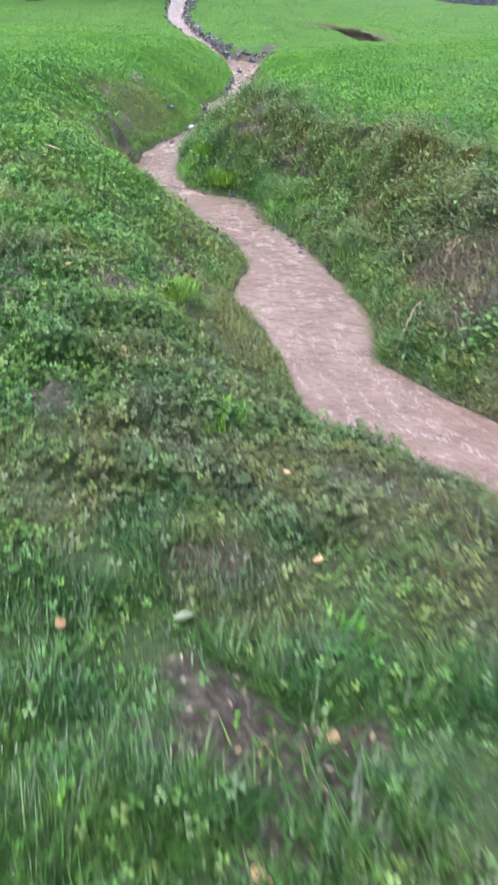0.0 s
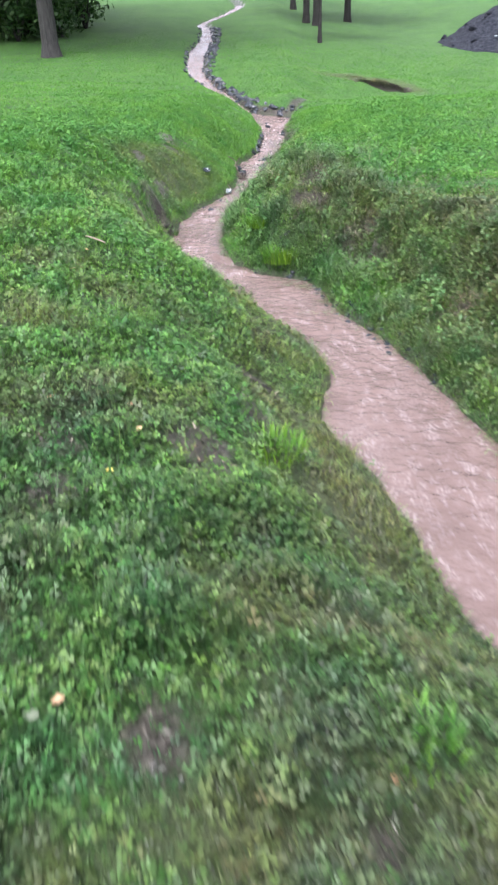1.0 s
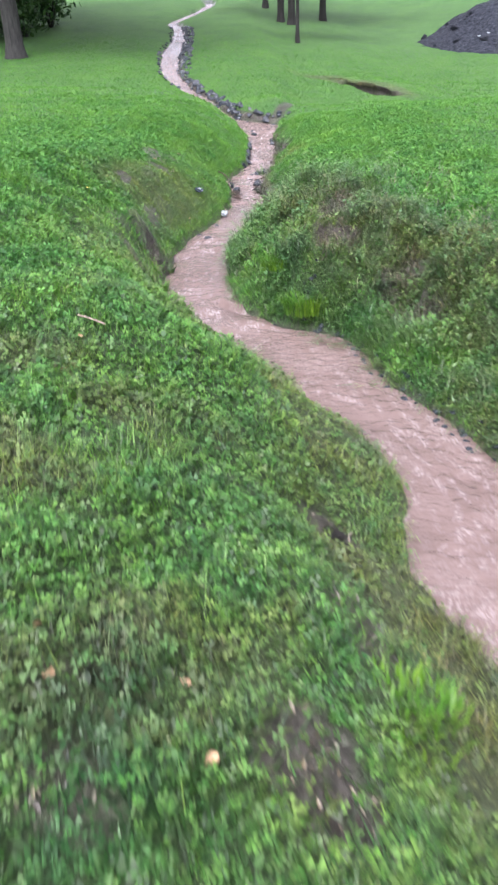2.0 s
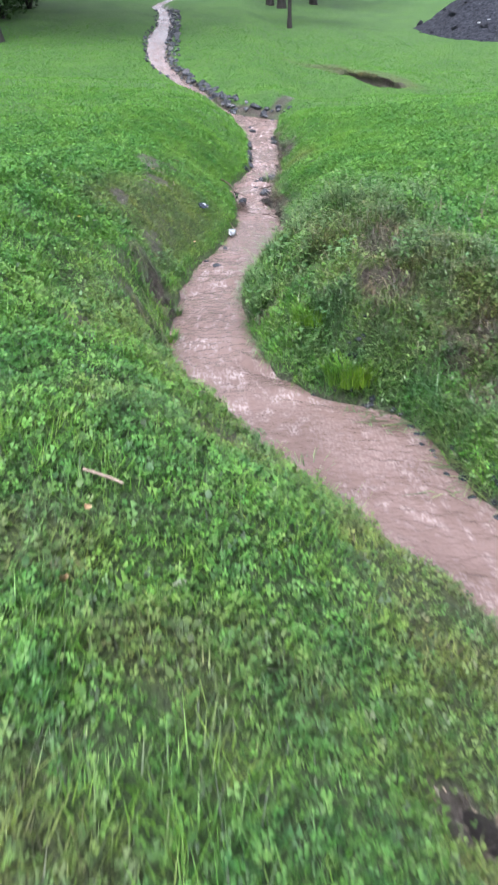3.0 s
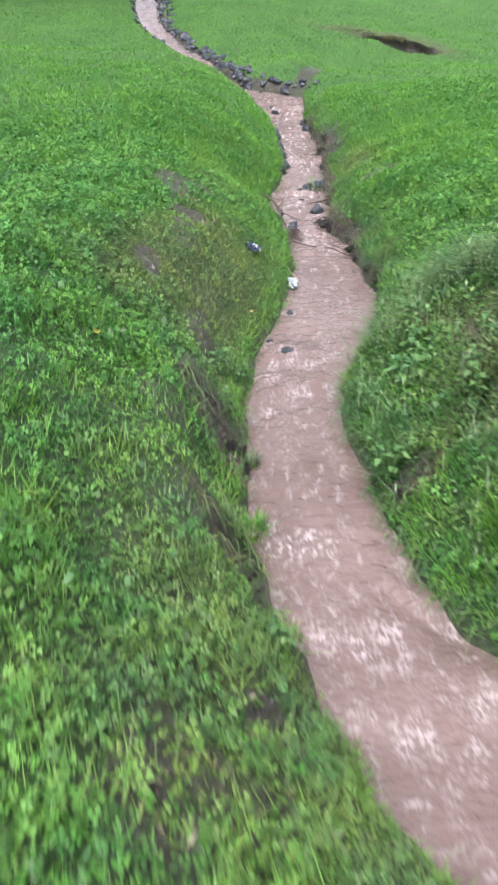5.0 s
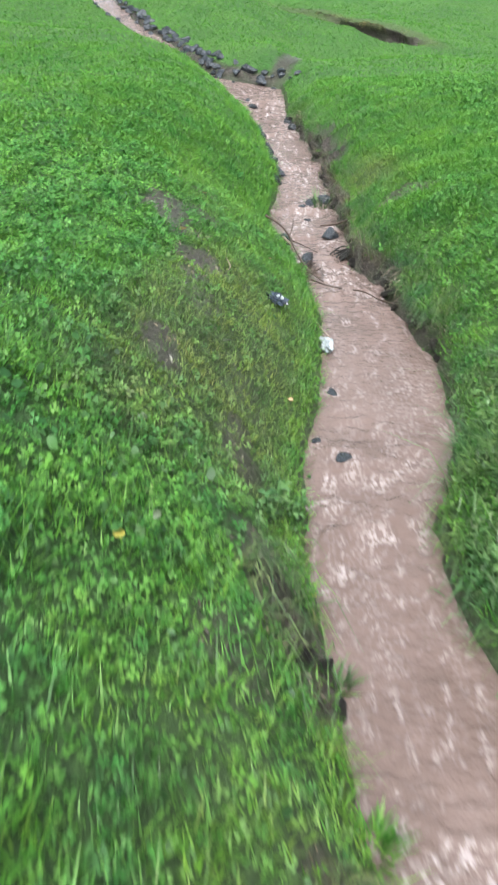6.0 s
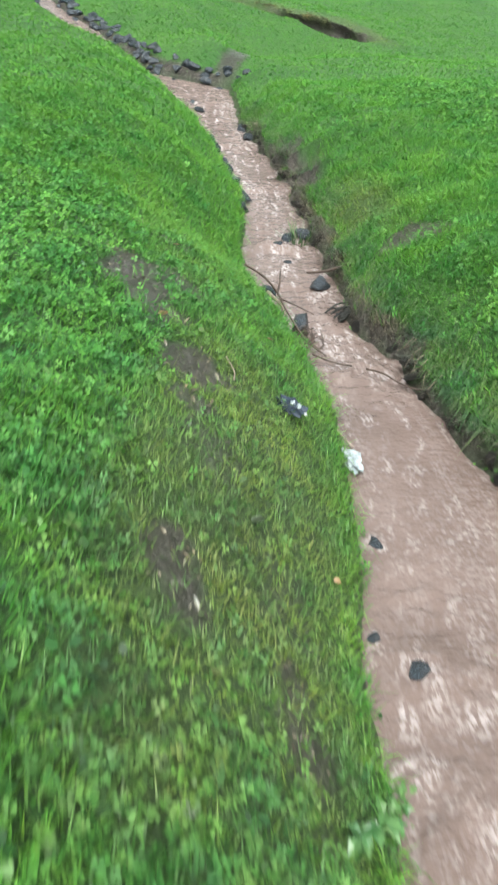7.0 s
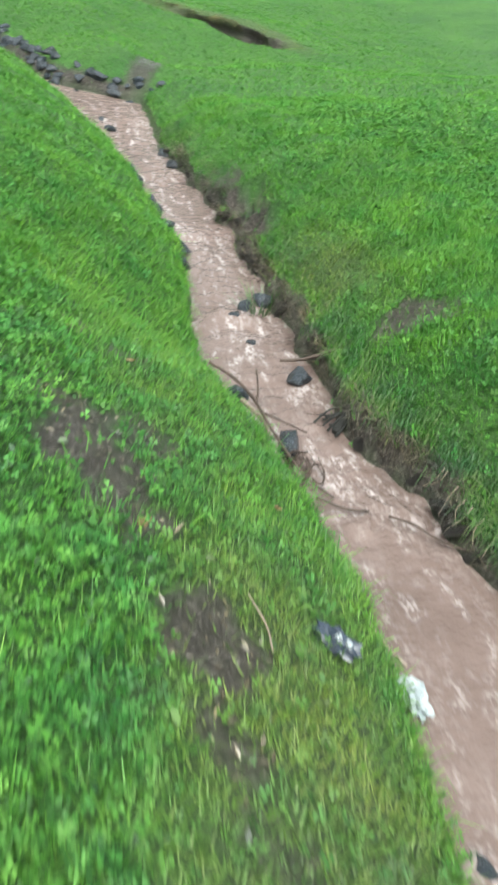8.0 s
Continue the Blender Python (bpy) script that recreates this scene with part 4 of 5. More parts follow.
def tube(bm, points, r0, r1, sides=7, rough=0.12, seed=0):
    """A tapered, slightly knobbly round stem along the points."""
    rnd = random.Random(seed)
    rings, n = [], len(points)
    for i, q in enumerate(points):
        way = (points[min(i + 1, n - 1)] - points[max(i - 1, 0)]).normalized()
        side = way.cross(Vector((0.31, 0.17, 0.93))).normalized()
        up = side.cross(way)
        r = r0 + (r1 - r0) * i / max(n - 1, 1)
        rings.append([bm.verts.new(q + (side * math.cos(a) + up * math.sin(a)) * r * (1 + rnd.uniform(-rough, rough)))
                      for a in (2 * math.pi * k / sides for k in range(sides))])
    for a, b in zip(rings[:-1], rings[1:]):
        for k in range(sides):
            bm.faces.new((a[k], a[(k + 1) % sides], b[(k + 1) % sides], b[k]))
    bm.faces.new(rings[0][::-1])
    bm.faces.new(rings[-1])
    return bm


def gz(x, y, lift=0.0):
    return float(ground_z(np.array([x]), np.array([y]))[0]) + lift


def wz(y, lift=0.0):
    return float(water_level(y)) + lift


def anchor(name, place, label, category, group=""):
    ob = new(name)
    ob.location = place
    return tagged(ob, label, category, group)


# stones: eight shapes, each cut by random planes
def stone_mesh(seed, mat, name="creek_rock"):
    rnd = random.Random(seed)
    bm = bmesh.new()
    bmesh.ops.create_icosphere(bm, subdivisions=2, radius=1)
    planes = [(Vector((rnd.gauss(0, 1), rnd.gauss(0, 1), rnd.gauss(0, 1))).normalized(), rnd.uniform(0.45, 0.85)) for _ in range(13)]
    for v in bm.verts:
        q = v.co.copy()
        for nrm, d in planes:
            over = q.dot(nrm) - d
            if over > 0:
                q -= nrm * over
        q *= 1 + 0.08 * noise.noise(q * 2.2 + Vector((seed, 0, 0))) + 0.03 * noise.noise(q * 7)
        v.co = q
    for f in bm.faces:
        f.smooth = False
    me = bpy.data.meshes.new(name)
    bm.to_mesh(me)
    bm.free()
    me.materials.append(mat)
    return me


STONES = [stone_mesh(s, WET_STONE) for s in range(8)]


def stone(x, y, size, flat, lift, seed, name="creek_rock", label="wet dark grey rock breaking the muddy water", group="rocks in the brook", base=None):
    ob = new(name, STONES[seed % 8])
    ob.matrix_basis = pose(x, y, (wz(y) if base is None else base) + lift, seed * 37 % 24 - 12, seed * 53 % 20 - 10, seed * 77 % 360) @ Matrix.Diagonal((size, size * 0.78, size * flat, 1))
    return tagged(ob, label, "rock", group)


for k, (x, y, size, flat, lift) in enumerate(CREEK_ROCKS):
    stone(x, y, size, flat, lift, k)
rr = random.Random(5)
for k in range(7):
    y = 15.9 + 0.36 * k
    xl, xr = edges(np.array([y]))
    stone(float(xl[0]) - 0.02, y + rr.uniform(-0.1, 0.1), rr.uniform(0.07, 0.13), 0.7, 0.04, 20 + k, "bank_stone", "dark wet stone wedged at the foot of the bank", "stones along the bank")
for k in range(250):
    y = 20.05 + 19.0 * (k / 250) ** 1.25 + rr.uniform(-0.1, 0.1)
    xl, xr = edges(np.array([y]))
    wide = 0.24 if y < 26 else 0.34
    x = float(xr[0]) + rr.uniform(-0.07, wide)
    stone(x, y, rr.uniform(0.05, 0.125), rr.uniform(0.4, 0.8), 0.015, 30 + k, "bank_stone", "dark wet stone in the stony margin of the brook", "stones along the upper brook", gz(x, y))
for k in range(46):
    y = 24.5 + 0.32 * k
    xl, xr = edges(np.array([y]))
    x = float(xl[0]) - rr.uniform(-0.06, 0.14)
    stone(x, y, rr.uniform(0.05, 0.10), 0.7, 0.01, 230 + k, "bank_stone", "dark wet stone in the stony margin of the brook", "stones along the upper brook", gz(x, y))

rp = random.Random(77)
for k in range(70):
    y = 5.7 + 2.6 * (k / 70) ** 0.8 + rp.uniform(-0.06, 0.06)
    x = float(edges(np.array([y]))[1][0]) + rp.uniform(-0.06, 0.10)
    stone(x, y, rp.uniform(0.015, 0.04), rp.uniform(0.4, 0.7), 0.004, 300 + k, "bank_pebble", "small wet blue-grey stone in the brook's margin", "pebbles along the backwater", max(gz(x, y), wz(y, -0.01)))
for k in range(14):
    x, y = -0.22 + rp.gauss(0, 0.06), 8.42 + rp.gauss(0, 0.07)
    stone(x, y, rp.uniform(0.015, 0.035), 0.6, 0.01, 400 + k, "bank_pebble", "pale wet grey stone washed onto the weedy bank", "pebbles along the backwater", gz(x, y))

SOIL = plain("wet_soil", [(0.3, (0.008, 0.007, 0.006)), (0.6, (0.026, 0.021, 0.018)), (0.8, (0.060, 0.050, 0.042))], 22, 0.6, 1.0, 0.05)
CLODS = [stone_mesh(70 + k, SOIL, "soil_clod") for k in range(4)]
for k in range(64):
    y = 11.7 + 0.107 * k + rr.uniform(-0.2, 0.2)
    xl, xr = edges(np.array([y]))
    size = rr.uniform(0.018, 0.048)
    ob = new("soil_clod", CLODS[k % 4])
    ob.matrix_basis = pose(float(xr[0]) + rr.uniform(-0.01, 0.05), y, wz(y, rr.uniform(0.01, 0.09)), k * 37 % 60, k * 19 % 60, k * 71) @ Matrix.Diagonal((size * 0.8, size * (1.0 + 0.2 * (k % 5)), size * 0.7, 1))
    tagged(ob, "dark wet clod of soil crumbling from the bank", "soil clod", "clods along the cut bank")

# From (-1.42, 9.84) on: dark lumps added for the shade in the slumps.
for k, (x, y, size) in enumerate([(-0.40, 5.25, 0.055), (-0.36, 5.19, 0.035), (-0.68, 9.36, 0.06), (-0.70, 9.28, 0.04), (-1.42, 9.84, 0.05), (-1.36, 9.80, 0.035), (-1.52, 9.80, 0.045), (-1.46, 9.66, 0.03), (-1.36, 9.62, 0.04), (-1.60, 9.74, 0.03), (-1.38, 8.90, 0.045), (-1.46, 8.92, 0.04), (-1.40, 8.78, 0.03)]):
    ob = new("soil_clod", CLODS[k % 4])
    ob.matrix_basis = pose(x, y, gz(x, y, 0.012), 10 * k, 7 * k, 50 * k) @ Matrix.Diagonal((size, size * 1.2, size * 0.7, 1))
    tagged(ob, "dark wet clod of earth, in the slumps added as shade", "soil clod", "clods on the grassy banks")

# driftwood and sticks
branch = anchor("fallen_branch", (-0.9, 13.9, gz(-0.9, 13.9)), "dark forked branch lying along the grassy bank", "branch")
o = branch.location


def rel(points):
    return smooth_line([Vector(q) - o for q in points])


stem_part = part("main_stem", tube(bmesh.new(), rel([(-0.90, 13.98, 0.47), (-0.82, 13.86, 0.44), (-0.78, 13.70, 0.41), (-0.77, 13.50, 0.37), (-0.72, 13.27, 0.29), (-0.64, 13.12, 0.25)]), 0.0085, 0.005, 7, 0.2, 1), WET_WOOD, branch)
part("side_twig", tube(bmesh.new(), rel([(-0.775, 13.68, 0.40), (-0.74, 13.76, 0.43), (-0.71, 13.87, 0.47)]), 0.006, 0.0035, 6, 0.2, 2), WET_WOOD, stem_part)
part("side_twig", tube(bmesh.new(), rel([(-0.775, 13.62, 0.39), (-0.70, 13.56, 0.37), (-0.60, 13.50, 0.33)]), 0.007, 0.004, 6, 0.2, 3), WET_WOOD, stem_part)
part("bare_root", tube(bmesh.new(), rel([(-0.80, 13.80, 0.36), (-0.76, 13.66, 0.34), (-0.76, 13.52, 0.32)]), 0.012, 0.006, 6, 0.2, 4), PALE_WOOD, branch, "pale reddish barked root")
branch.location.z += 0.06
tangle = anchor("root_tangle", (-0.68, 13.36, wz(13.36)), "tangle of thin dark roots caught on a rock", "roots")
o = tangle.location
rr = random.Random(9)
for k in range(20):
    a = rr.uniform(0, 6.28)
    c = Vector((-0.68 + rr.uniform(-0.03, 0.03), 13.37 + rr.uniform(-0.06, 0.06), wz(13.36) + rr.uniform(0.02, 0.06)))
    r = rr.uniform(0.04, 0.11)
    ring = [(c.x + r * math.cos(a + 0.9 * j) * 0.7, c.y + r * math.sin(a + 0.9 * j), c.z + 0.025 * math.sin(j * 1.7 + k)) for j in range(5)]
    part("root", tube(bmesh.new(), rel(ring), 0.0035, 0.002, 5, 0.2, k), WET_WOOD, tangle)


def stick(name, points, r0, r1, mat, label, seed=0, group=""):
    o_local = Vector(points[0])
    ob = part(name, tube(bmesh.new(), smooth_line([Vector(q) - o_local for q in points]), r0, r1, 7, 0.18, seed), mat, None)
    ob.location = o_local
    return tagged(ob, label, "stick", group)


stick("driftwood_stick", [(-0.47, 12.96, wz(12.9, 0.03)), (-0.41, 12.88, wz(12.9, 0.04)), (-0.34, 12.76, wz(12.8, 0.03)), (-0.22, 12.60, wz(12.7, 0.05))], 0.0065, 0.004, WET_WOOD, "dark waterlogged stick jammed across the riffle", 1)
stick("driftwood_stick", [(-0.72, 13.12, wz(13.1, 0.05)), (-0.62, 13.04, wz(13, 0.035)), (-0.53, 13.02, wz(13, 0.02))], 0.0065, 0.005, WET_WOOD, "dark waterlogged stick jammed across the riffle", 2)
stick("driftwood_stick", [(-0.42, 14.24, wz(14.2, 0.06)), (-0.30, 14.18, wz(14.2, 0.09)), (-0.16, 14.12, wz(14.2, 0.16))], 0.008, 0.010, WET_WOOD, "brown broken stick poking from the cut bank", 3)
stick("driftwood_log", [(-0.40, 13.60, wz(13.6, 0.02)), (-0.33, 13.66, wz(13.6, 0.05)), (-0.22, 13.74, wz(13.6, 0.12))], 0.022, 0.018, BARK, "short grey weathered log end at the bank", 4)
stick("dry_stem", [(-0.87, 12.42, wz(12.4, 0.10)), (-0.83, 12.33, wz(12.4, 0.05)), (-0.79, 12.26, wz(12.4, 0.02))], 0.005, 0.004, PALE_WOOD, "thin pale straw stem at the water's edge", 5)
stick("peeled_stick", [(-1.435, 5.975, gz(-1.435, 5.975, 0.06)), (-1.40, 5.965, gz(-1.40, 5.965, 0.062)), (-1.36, 5.955, gz(-1.36, 5.955, 0.06)), (-1.315, 5.94, gz(-1.315, 5.94, 0.058))], 0.0042, 0.0036, PALE_WOOD, "short peeled pale pinkish stick lying on clover", 6)
stick("dry_stem", [(-1.41, 12.00, gz(-1.41, 12.00, 0.04)), (-1.39, 12.09, gz(-1.39, 12.09, 0.045)), (-1.40, 12.19, gz(-1.4, 12.19, 0.04))], 0.0028, 0.002, PALE_WOOD, "thin pale straw stem lying in grass", 7)
stick("dead_cane", [(1.25, 4.78, gz(1.25, 4.78, 0.08)), (1.34, 4.86, gz(1.34, 4.86, 0.11)), (1.45, 4.92, gz(1.45, 4.92, 0.11))], 0.004, 0.003, DEAD, "dry tan cane leaning over dead weeds", 8)
stick("dead_cane", [(0.86, 4.06, gz(0.86, 4.06, 0.06)), (0.97, 4.2, gz(0.97, 4.2, 0.14)), (1.05, 4.36, gz(1.05, 4.36, 0.12))], 0.004, 0.003, DEAD, "bent pale reed stalk by the water", 9)

rr = random.Random(14)
for k in range(7):
    y = 12.66 + 0.07 * k + rr.uniform(-0.06, 0.06)
    x = float(edges(np.array([y]))[1][0]) + 0.03
    stick("bank_root", [(x + 0.04, y + 0.02, wz(y, 0.15)), (x - 0.01, y, wz(y, 0.12)), (x - rr.uniform(0.02, 0.07), y - rr.uniform(-0.05, 0.07), wz(y, rr.uniform(0.05, 0.10)))], 0.0022, 0.0012, PALE_WOOD, "pale bare root poking from the undercut bank", 30 + k, "roots in the cut bank")
for k in range(9):
    y, a = 13.65 + rr.uniform(-0.10, 0.10), rr.uniform(-0.5, 0.9)
    x = float(edges(np.array([y]))[1][0]) - 0.04 + rr.uniform(-0.03, 0.06)
    ln = rr.uniform(0.05, 0.12)
    stick("drift_twig", [(x - ln * math.cos(a), y - ln * math.sin(a), wz(y, 0.015 + 0.01 * (k % 3))), (x, y, wz(y, 0.03 + 0.01 * (k % 4))), (x + ln * math.cos(a), y + ln * math.sin(a), wz(y, 0.06))], 0.006, 0.004, BARK, "grey twig in a drift heap against the bank", 50 + k, "drift heap")

# litter
def crumpled(seed, sx, sy, sz, amount):
    bm = bmesh.new()
    bmesh.ops.create_icosphere(bm, subdivisions=3, radius=1)
    for v in bm.verts:
        q = v.co.copy()
        k = 1 + amount * noise.noise(q * 2.6 + Vector((seed, 3, 1))) + amount * 0.6 * abs(noise.noise(q * 6 + Vector((seed, 0, 0))))
        v.co = Vector((q.x * sx * k, q.y * sy * k, q.z * sz * k))
    return bm


scrap = anchor("plastic_bag", (-0.835, 12.14, wz(12.14, 0.03)), "crumpled white plastic bag caught at the brook's edge", "litter")
part("bag_body", crumpled(3, 0.032, 0.065, 0.03, 0.7), PLASTIC, scrap, smooth=False)
knot = part("bag_handle", crumpled(8, 0.018, 0.022, 0.012, 0.9), PLASTIC, scrap, smooth=False)
knot.location = (-0.025, 0.065, 0.012)
wrap = anchor("snack_wrapper", (-1.12, 12.19, gz(-1.12, 12.19, 0.05)), "crumpled dark blue and white wrapper lying in grass", "litter")
film_part = part("wrapper_body", crumpled(5, 0.03, 0.062, 0.016, 0.7), DARK_FILM, wrap, smooth=False)
film_part.rotation_euler = (0.15, -0.3, 0.55)
for px, py, s in ((0.006, -0.002, 0.009), (0.022, -0.036, 0.008)):
    w = part("white_print", crumpled(11 + int(px * 1000), s, s * 1.3, 0.012, 0.5), PLASTIC, wrap, "white printed patch", smooth=False)
    w.location = (px, py, 0.014)

# fallen leaves
def leaf_mesh(mat, curl, name="fallen_leaf"):
    bm = bmesh.new()
    n = 9
    rows = []
    for i in range(n):
        u = i / (n - 1)
        w = 0.42 * math.sin(math.pi * u ** 0.8) ** 0.9 * (1 - 0.25 * u) + 0.004
        z = curl * (u - 0.5) ** 2
        rows.append([bm.verts.new((u - 0.5, s * w, z + curl * 0.9 * (s * w) ** 2 * 2)) for s in (-1, -0.5, 0, 0.5, 1)])
    for a, b in zip(rows[:-1], rows[1:]):
        for k in range(4):
            bm.faces.new((a[k], a[k + 1], b[k + 1], b[k]))
    bmesh.ops.solidify(bm, geom=bm.faces[:], thickness=0.02)
    for f in bm.faces:
        f.smooth = True
    me = bpy.data.meshes.new(name)
    bm.to_mesh(me)
    bm.free()
    me.materials.append(mat)
    return me


LEAF = {"tan": (leaf_mesh(TAN_LEAF, 0.5), "curled tan fallen leaf lying on the grass"),
        "pale": (leaf_mesh(PALE_LEAF, 0.25), "pale grey-green fallen leaf lying on the grass"),
        "yellow": (leaf_mesh(YELLOW_LEAF, 0.35), "yellow fallen leaf lying on the grass")}
FALLEN = [
    ("pale", -0.09, 1.37, 0.06), ("tan", 0.25, 1.62, 0.042), ("tan", -0.37, 1.30, 0.035), ("tan", 0.24, 1.08, 0.04), ("tan", 0.18, 2.10, 0.032), ("tan", 0.09, 0.75, 0.045), ("pale", 1.18, 3.83, 0.06),
    ("tan", -0.82, 2.43, 0.042), ("pale", -0.87, 2.40, 0.035), ("tan", -0.13, 2.36, 0.03), ("yellow", -0.88, 3.42, 0.032), ("pale", -0.98, 3.28, 0.035), ("tan", -1.18, 3.92, 0.04), ("tan", -0.89, 3.92, 0.028), ("tan", -0.83, 3.71, 0.036), ("pale", -0.59, 3.68, 0.05), ("tan", -1.22, 4.03, 0.026), ("pale", -0.92, 5.36, 0.04),
]
FALLEN_ON = [
    ("tan", -1.41, 5.84, 0.03), ("pale", -1.15, 5.61, 0.042), ("tan", -1.44, 5.57, 0.035),
    ("pale", -1.88, 10.23, 0.035), ("pale", -1.86, 9.74, 0.045), ("yellow", -1.95, 9.60, 0.04), ("yellow", -1.34, 10.12, 0.035), ("pale", -1.51, 11.22, 0.05), ("tan", -1.20, 11.30, 0.03),
    ("tan", -1.61, 12.42, 0.045), ("tan", -1.07, 12.75, 0.04), ("tan", -1.40, 13.47, 0.045), ("pale", -1.76, 12.75, 0.04),
]
for k, (kind_of, x, y, size) in enumerate(FALLEN + FALLEN_ON):
    me, label = LEAF[kind_of]
    ob = new("fallen_leaf", me)
    ob.matrix_basis = pose(x, y, gz(x, y, 0.045 if bare_mask(np.array([x]), np.array([y]))[0] < 0.5 else 0.012), k * 31 % 30 - 15, k * 17 % 30 - 15, k * 67 % 360) @ Matrix.Diagonal((size, size, size, 1))
    tagged(ob, label, "leaf", "fallen leaves")

# tufts and weeds
def tuft(name, x, y, count, height, spread_r, mat, label, seed):
    r = np.random.default_rng(seed)
    base = anchor(name, (x, y, gz(x, y)), label, "grass tuft")
    v, f = [], []
    for k in range(count):
        a, rad = r.uniform(0, 6.28), spread_r * math.sqrt(r.uniform(0, 1)) * 0.4
        b, h = a + r.normal(0, 0.5), height * r.uniform(0.55, 1.15)
        reach = h * r.uniform(0.15, 0.8)
        c, s = math.cos(b), math.sin(b)
        w = 0.0035
        i0 = len(v)
        for t, wide in ((0, 1), (0.35, 1), (0.7, 0.75), (1, 0.05)):
            px, py, pz = rad * math.cos(a) + c * reach * t * t, rad * math.sin(a) + s * reach * t * t, h * (t - 0.28 * t * t * reach / h) - 0.01
            v += [(px - s * w * wide, py + c * w * wide, pz), (px + s * w * wide, py - c * w * wide, pz)]
        f += [(i0 + 2 * j, i0 + 2 * j + 1, i0 + 2 * j + 3, i0 + 2 * j + 2) for j in range(3)]
    v, f = np.array(v), np.array(f)
    ob = new("grass_clump", fast_mesh("grass_clump", v, f, mat, {"dry": np.full(len(v), 0.1)}))
    ob.parent = base
    return base


BRIGHT = leafy("bright_sedge", [(0.05, 0.15, 0.014), (0.09, 0.22, 0.020), (0.13, 0.29, 0.03), (0.19, 0.34, 0.05)], STRAW, 0.4, 0.3, 0.35)
tuft("grass_tuft", -0.24, 8.27, 420, 0.15, 0.40, BRIGHT, "bright yellow-green sedge tuft beside the water", 1)
tuft("grass_tuft", -0.42, 8.75, 220, 0.12, 0.32, BRIGHT, "bright yellow-green sedge tuft on the bank", 2)
tuft("grass_tuft", -0.60, 7.44, 150, 0.23, 0.14, WEED, "drab grass tuft standing drowned in the current", 9)
tuft("grass_tuft", -0.06, 7.64, 110, 0.13, 0.16, WEED, "drab grass tuft standing drowned in the backwater", 10)
tuft("grass_tuft", -1.37, 9.24, 110, 0.12, 0.16, GRASS, "green grass tuft hanging from the eroded bank", 11)
tuft("grass_tuft", -1.33, 9.76, 60, 0.10, 0.10, WEED, "grey-green grass tuft hanging from the eroded bank", 12)
tuft("grass_tuft", -0.24, 14.98, 120, 0.26, 0.20, WEED, "drab grass clump growing on a rock in the brook", 13)
tuft("grass_tuft", -0.09, 2.52, 140, 0.06, 0.35, GRASS, "fresh green grass tuft on the meadow", 5)
tuft("grass_tuft", -0.40, 4.03, 260, 0.065, 0.45, BRIGHT, "bright yellow-green grass patch on the meadow", 7)
tuft("grass_tuft", 0.23, 1.39, 180, 0.055, 0.34, GRASS, "fresh green grass patch on the meadow", 8)


def weed_plant(seed, x, y, height):
    r = random.Random(seed)
    base = anchor("weed_plant", (x, y, gz(x, y)), "leafy dark green weed growing on the bank", "weed", "weeds on the bank")
    for k in range(3):
        a = r.uniform(0, 6.28)
        tip = Vector((0.35 * height * math.cos(a), 0.35 * height * math.sin(a), height * r.uniform(0.7, 1.1)))
        line = smooth_line([Vector((0, 0, -0.01)), tip * 0.5 + Vector((0, 0, 0.04 * height)), tip], 3)
        stalk = part("stem", tube(bmesh.new(), line, 0.004, 0.002, 5, 0.1, seed + k), WEED, base)
        bm = bmesh.new()
        for j in range(9):
            q = line[min(1 + j * (len(line) - 1) // 9, len(line) - 1)]
            b = j * 2.4 + a
            d, s = Vector((math.cos(b), math.sin(b), r.uniform(-0.2, 0.45))).normalized(), Vector((-math.sin(b), math.cos(b), 0))
            ln, w = r.uniform(0.035, 0.065), r.uniform(0.012, 0.02)
            p0, p1, p2, p3, pm = q, q + d * ln * 0.45 + s * w + Vector((0, 0, 0.006)), q + d * ln - Vector((0, 0, 0.012)), q + d * ln * 0.45 - s * w + Vector((0, 0, 0.006)), q + d * ln * 0.5
            v0, v1, v2, v3, vm = (bm.verts.new(c) for c in (p0, p1, p2, p3, pm))
            for tri in ((v0, vm, v1), (v0, v3, vm), (v1, vm, v2), (vm, v3, v2)):
                bm.faces.new(tri)
        part("foliage", bm, WEED, stalk, smooth=False)
    return base


first = [weed_plant(s, -0.2, 9.0 + 0.2 * s, 0.2) for s in range(3)]
rr = random.Random(21)
made = 0
while made < 46:
    y = rr.uniform(3.6, 11.2)
    xl, xr = edges(np.array([y]))
    left = made % 7 == 0 and 7.9 < y < 10.6
    x = float(xl[0]) - rr.uniform(0.03, 0.15) if left else float(xr[0]) + rr.uniform(0.05, 1.1)
    if bare_mask(np.array([x]), np.array([y]))[0] > 0.5:
        continue
    s = rr.uniform(0.6, 1.25)
    copy_thing(first[made % 3], pose(x, y, gz(x, y), 0, 0, rr.uniform(0, 360)) @ Matrix.Diagonal((s, s, s, 1)))
    made += 1

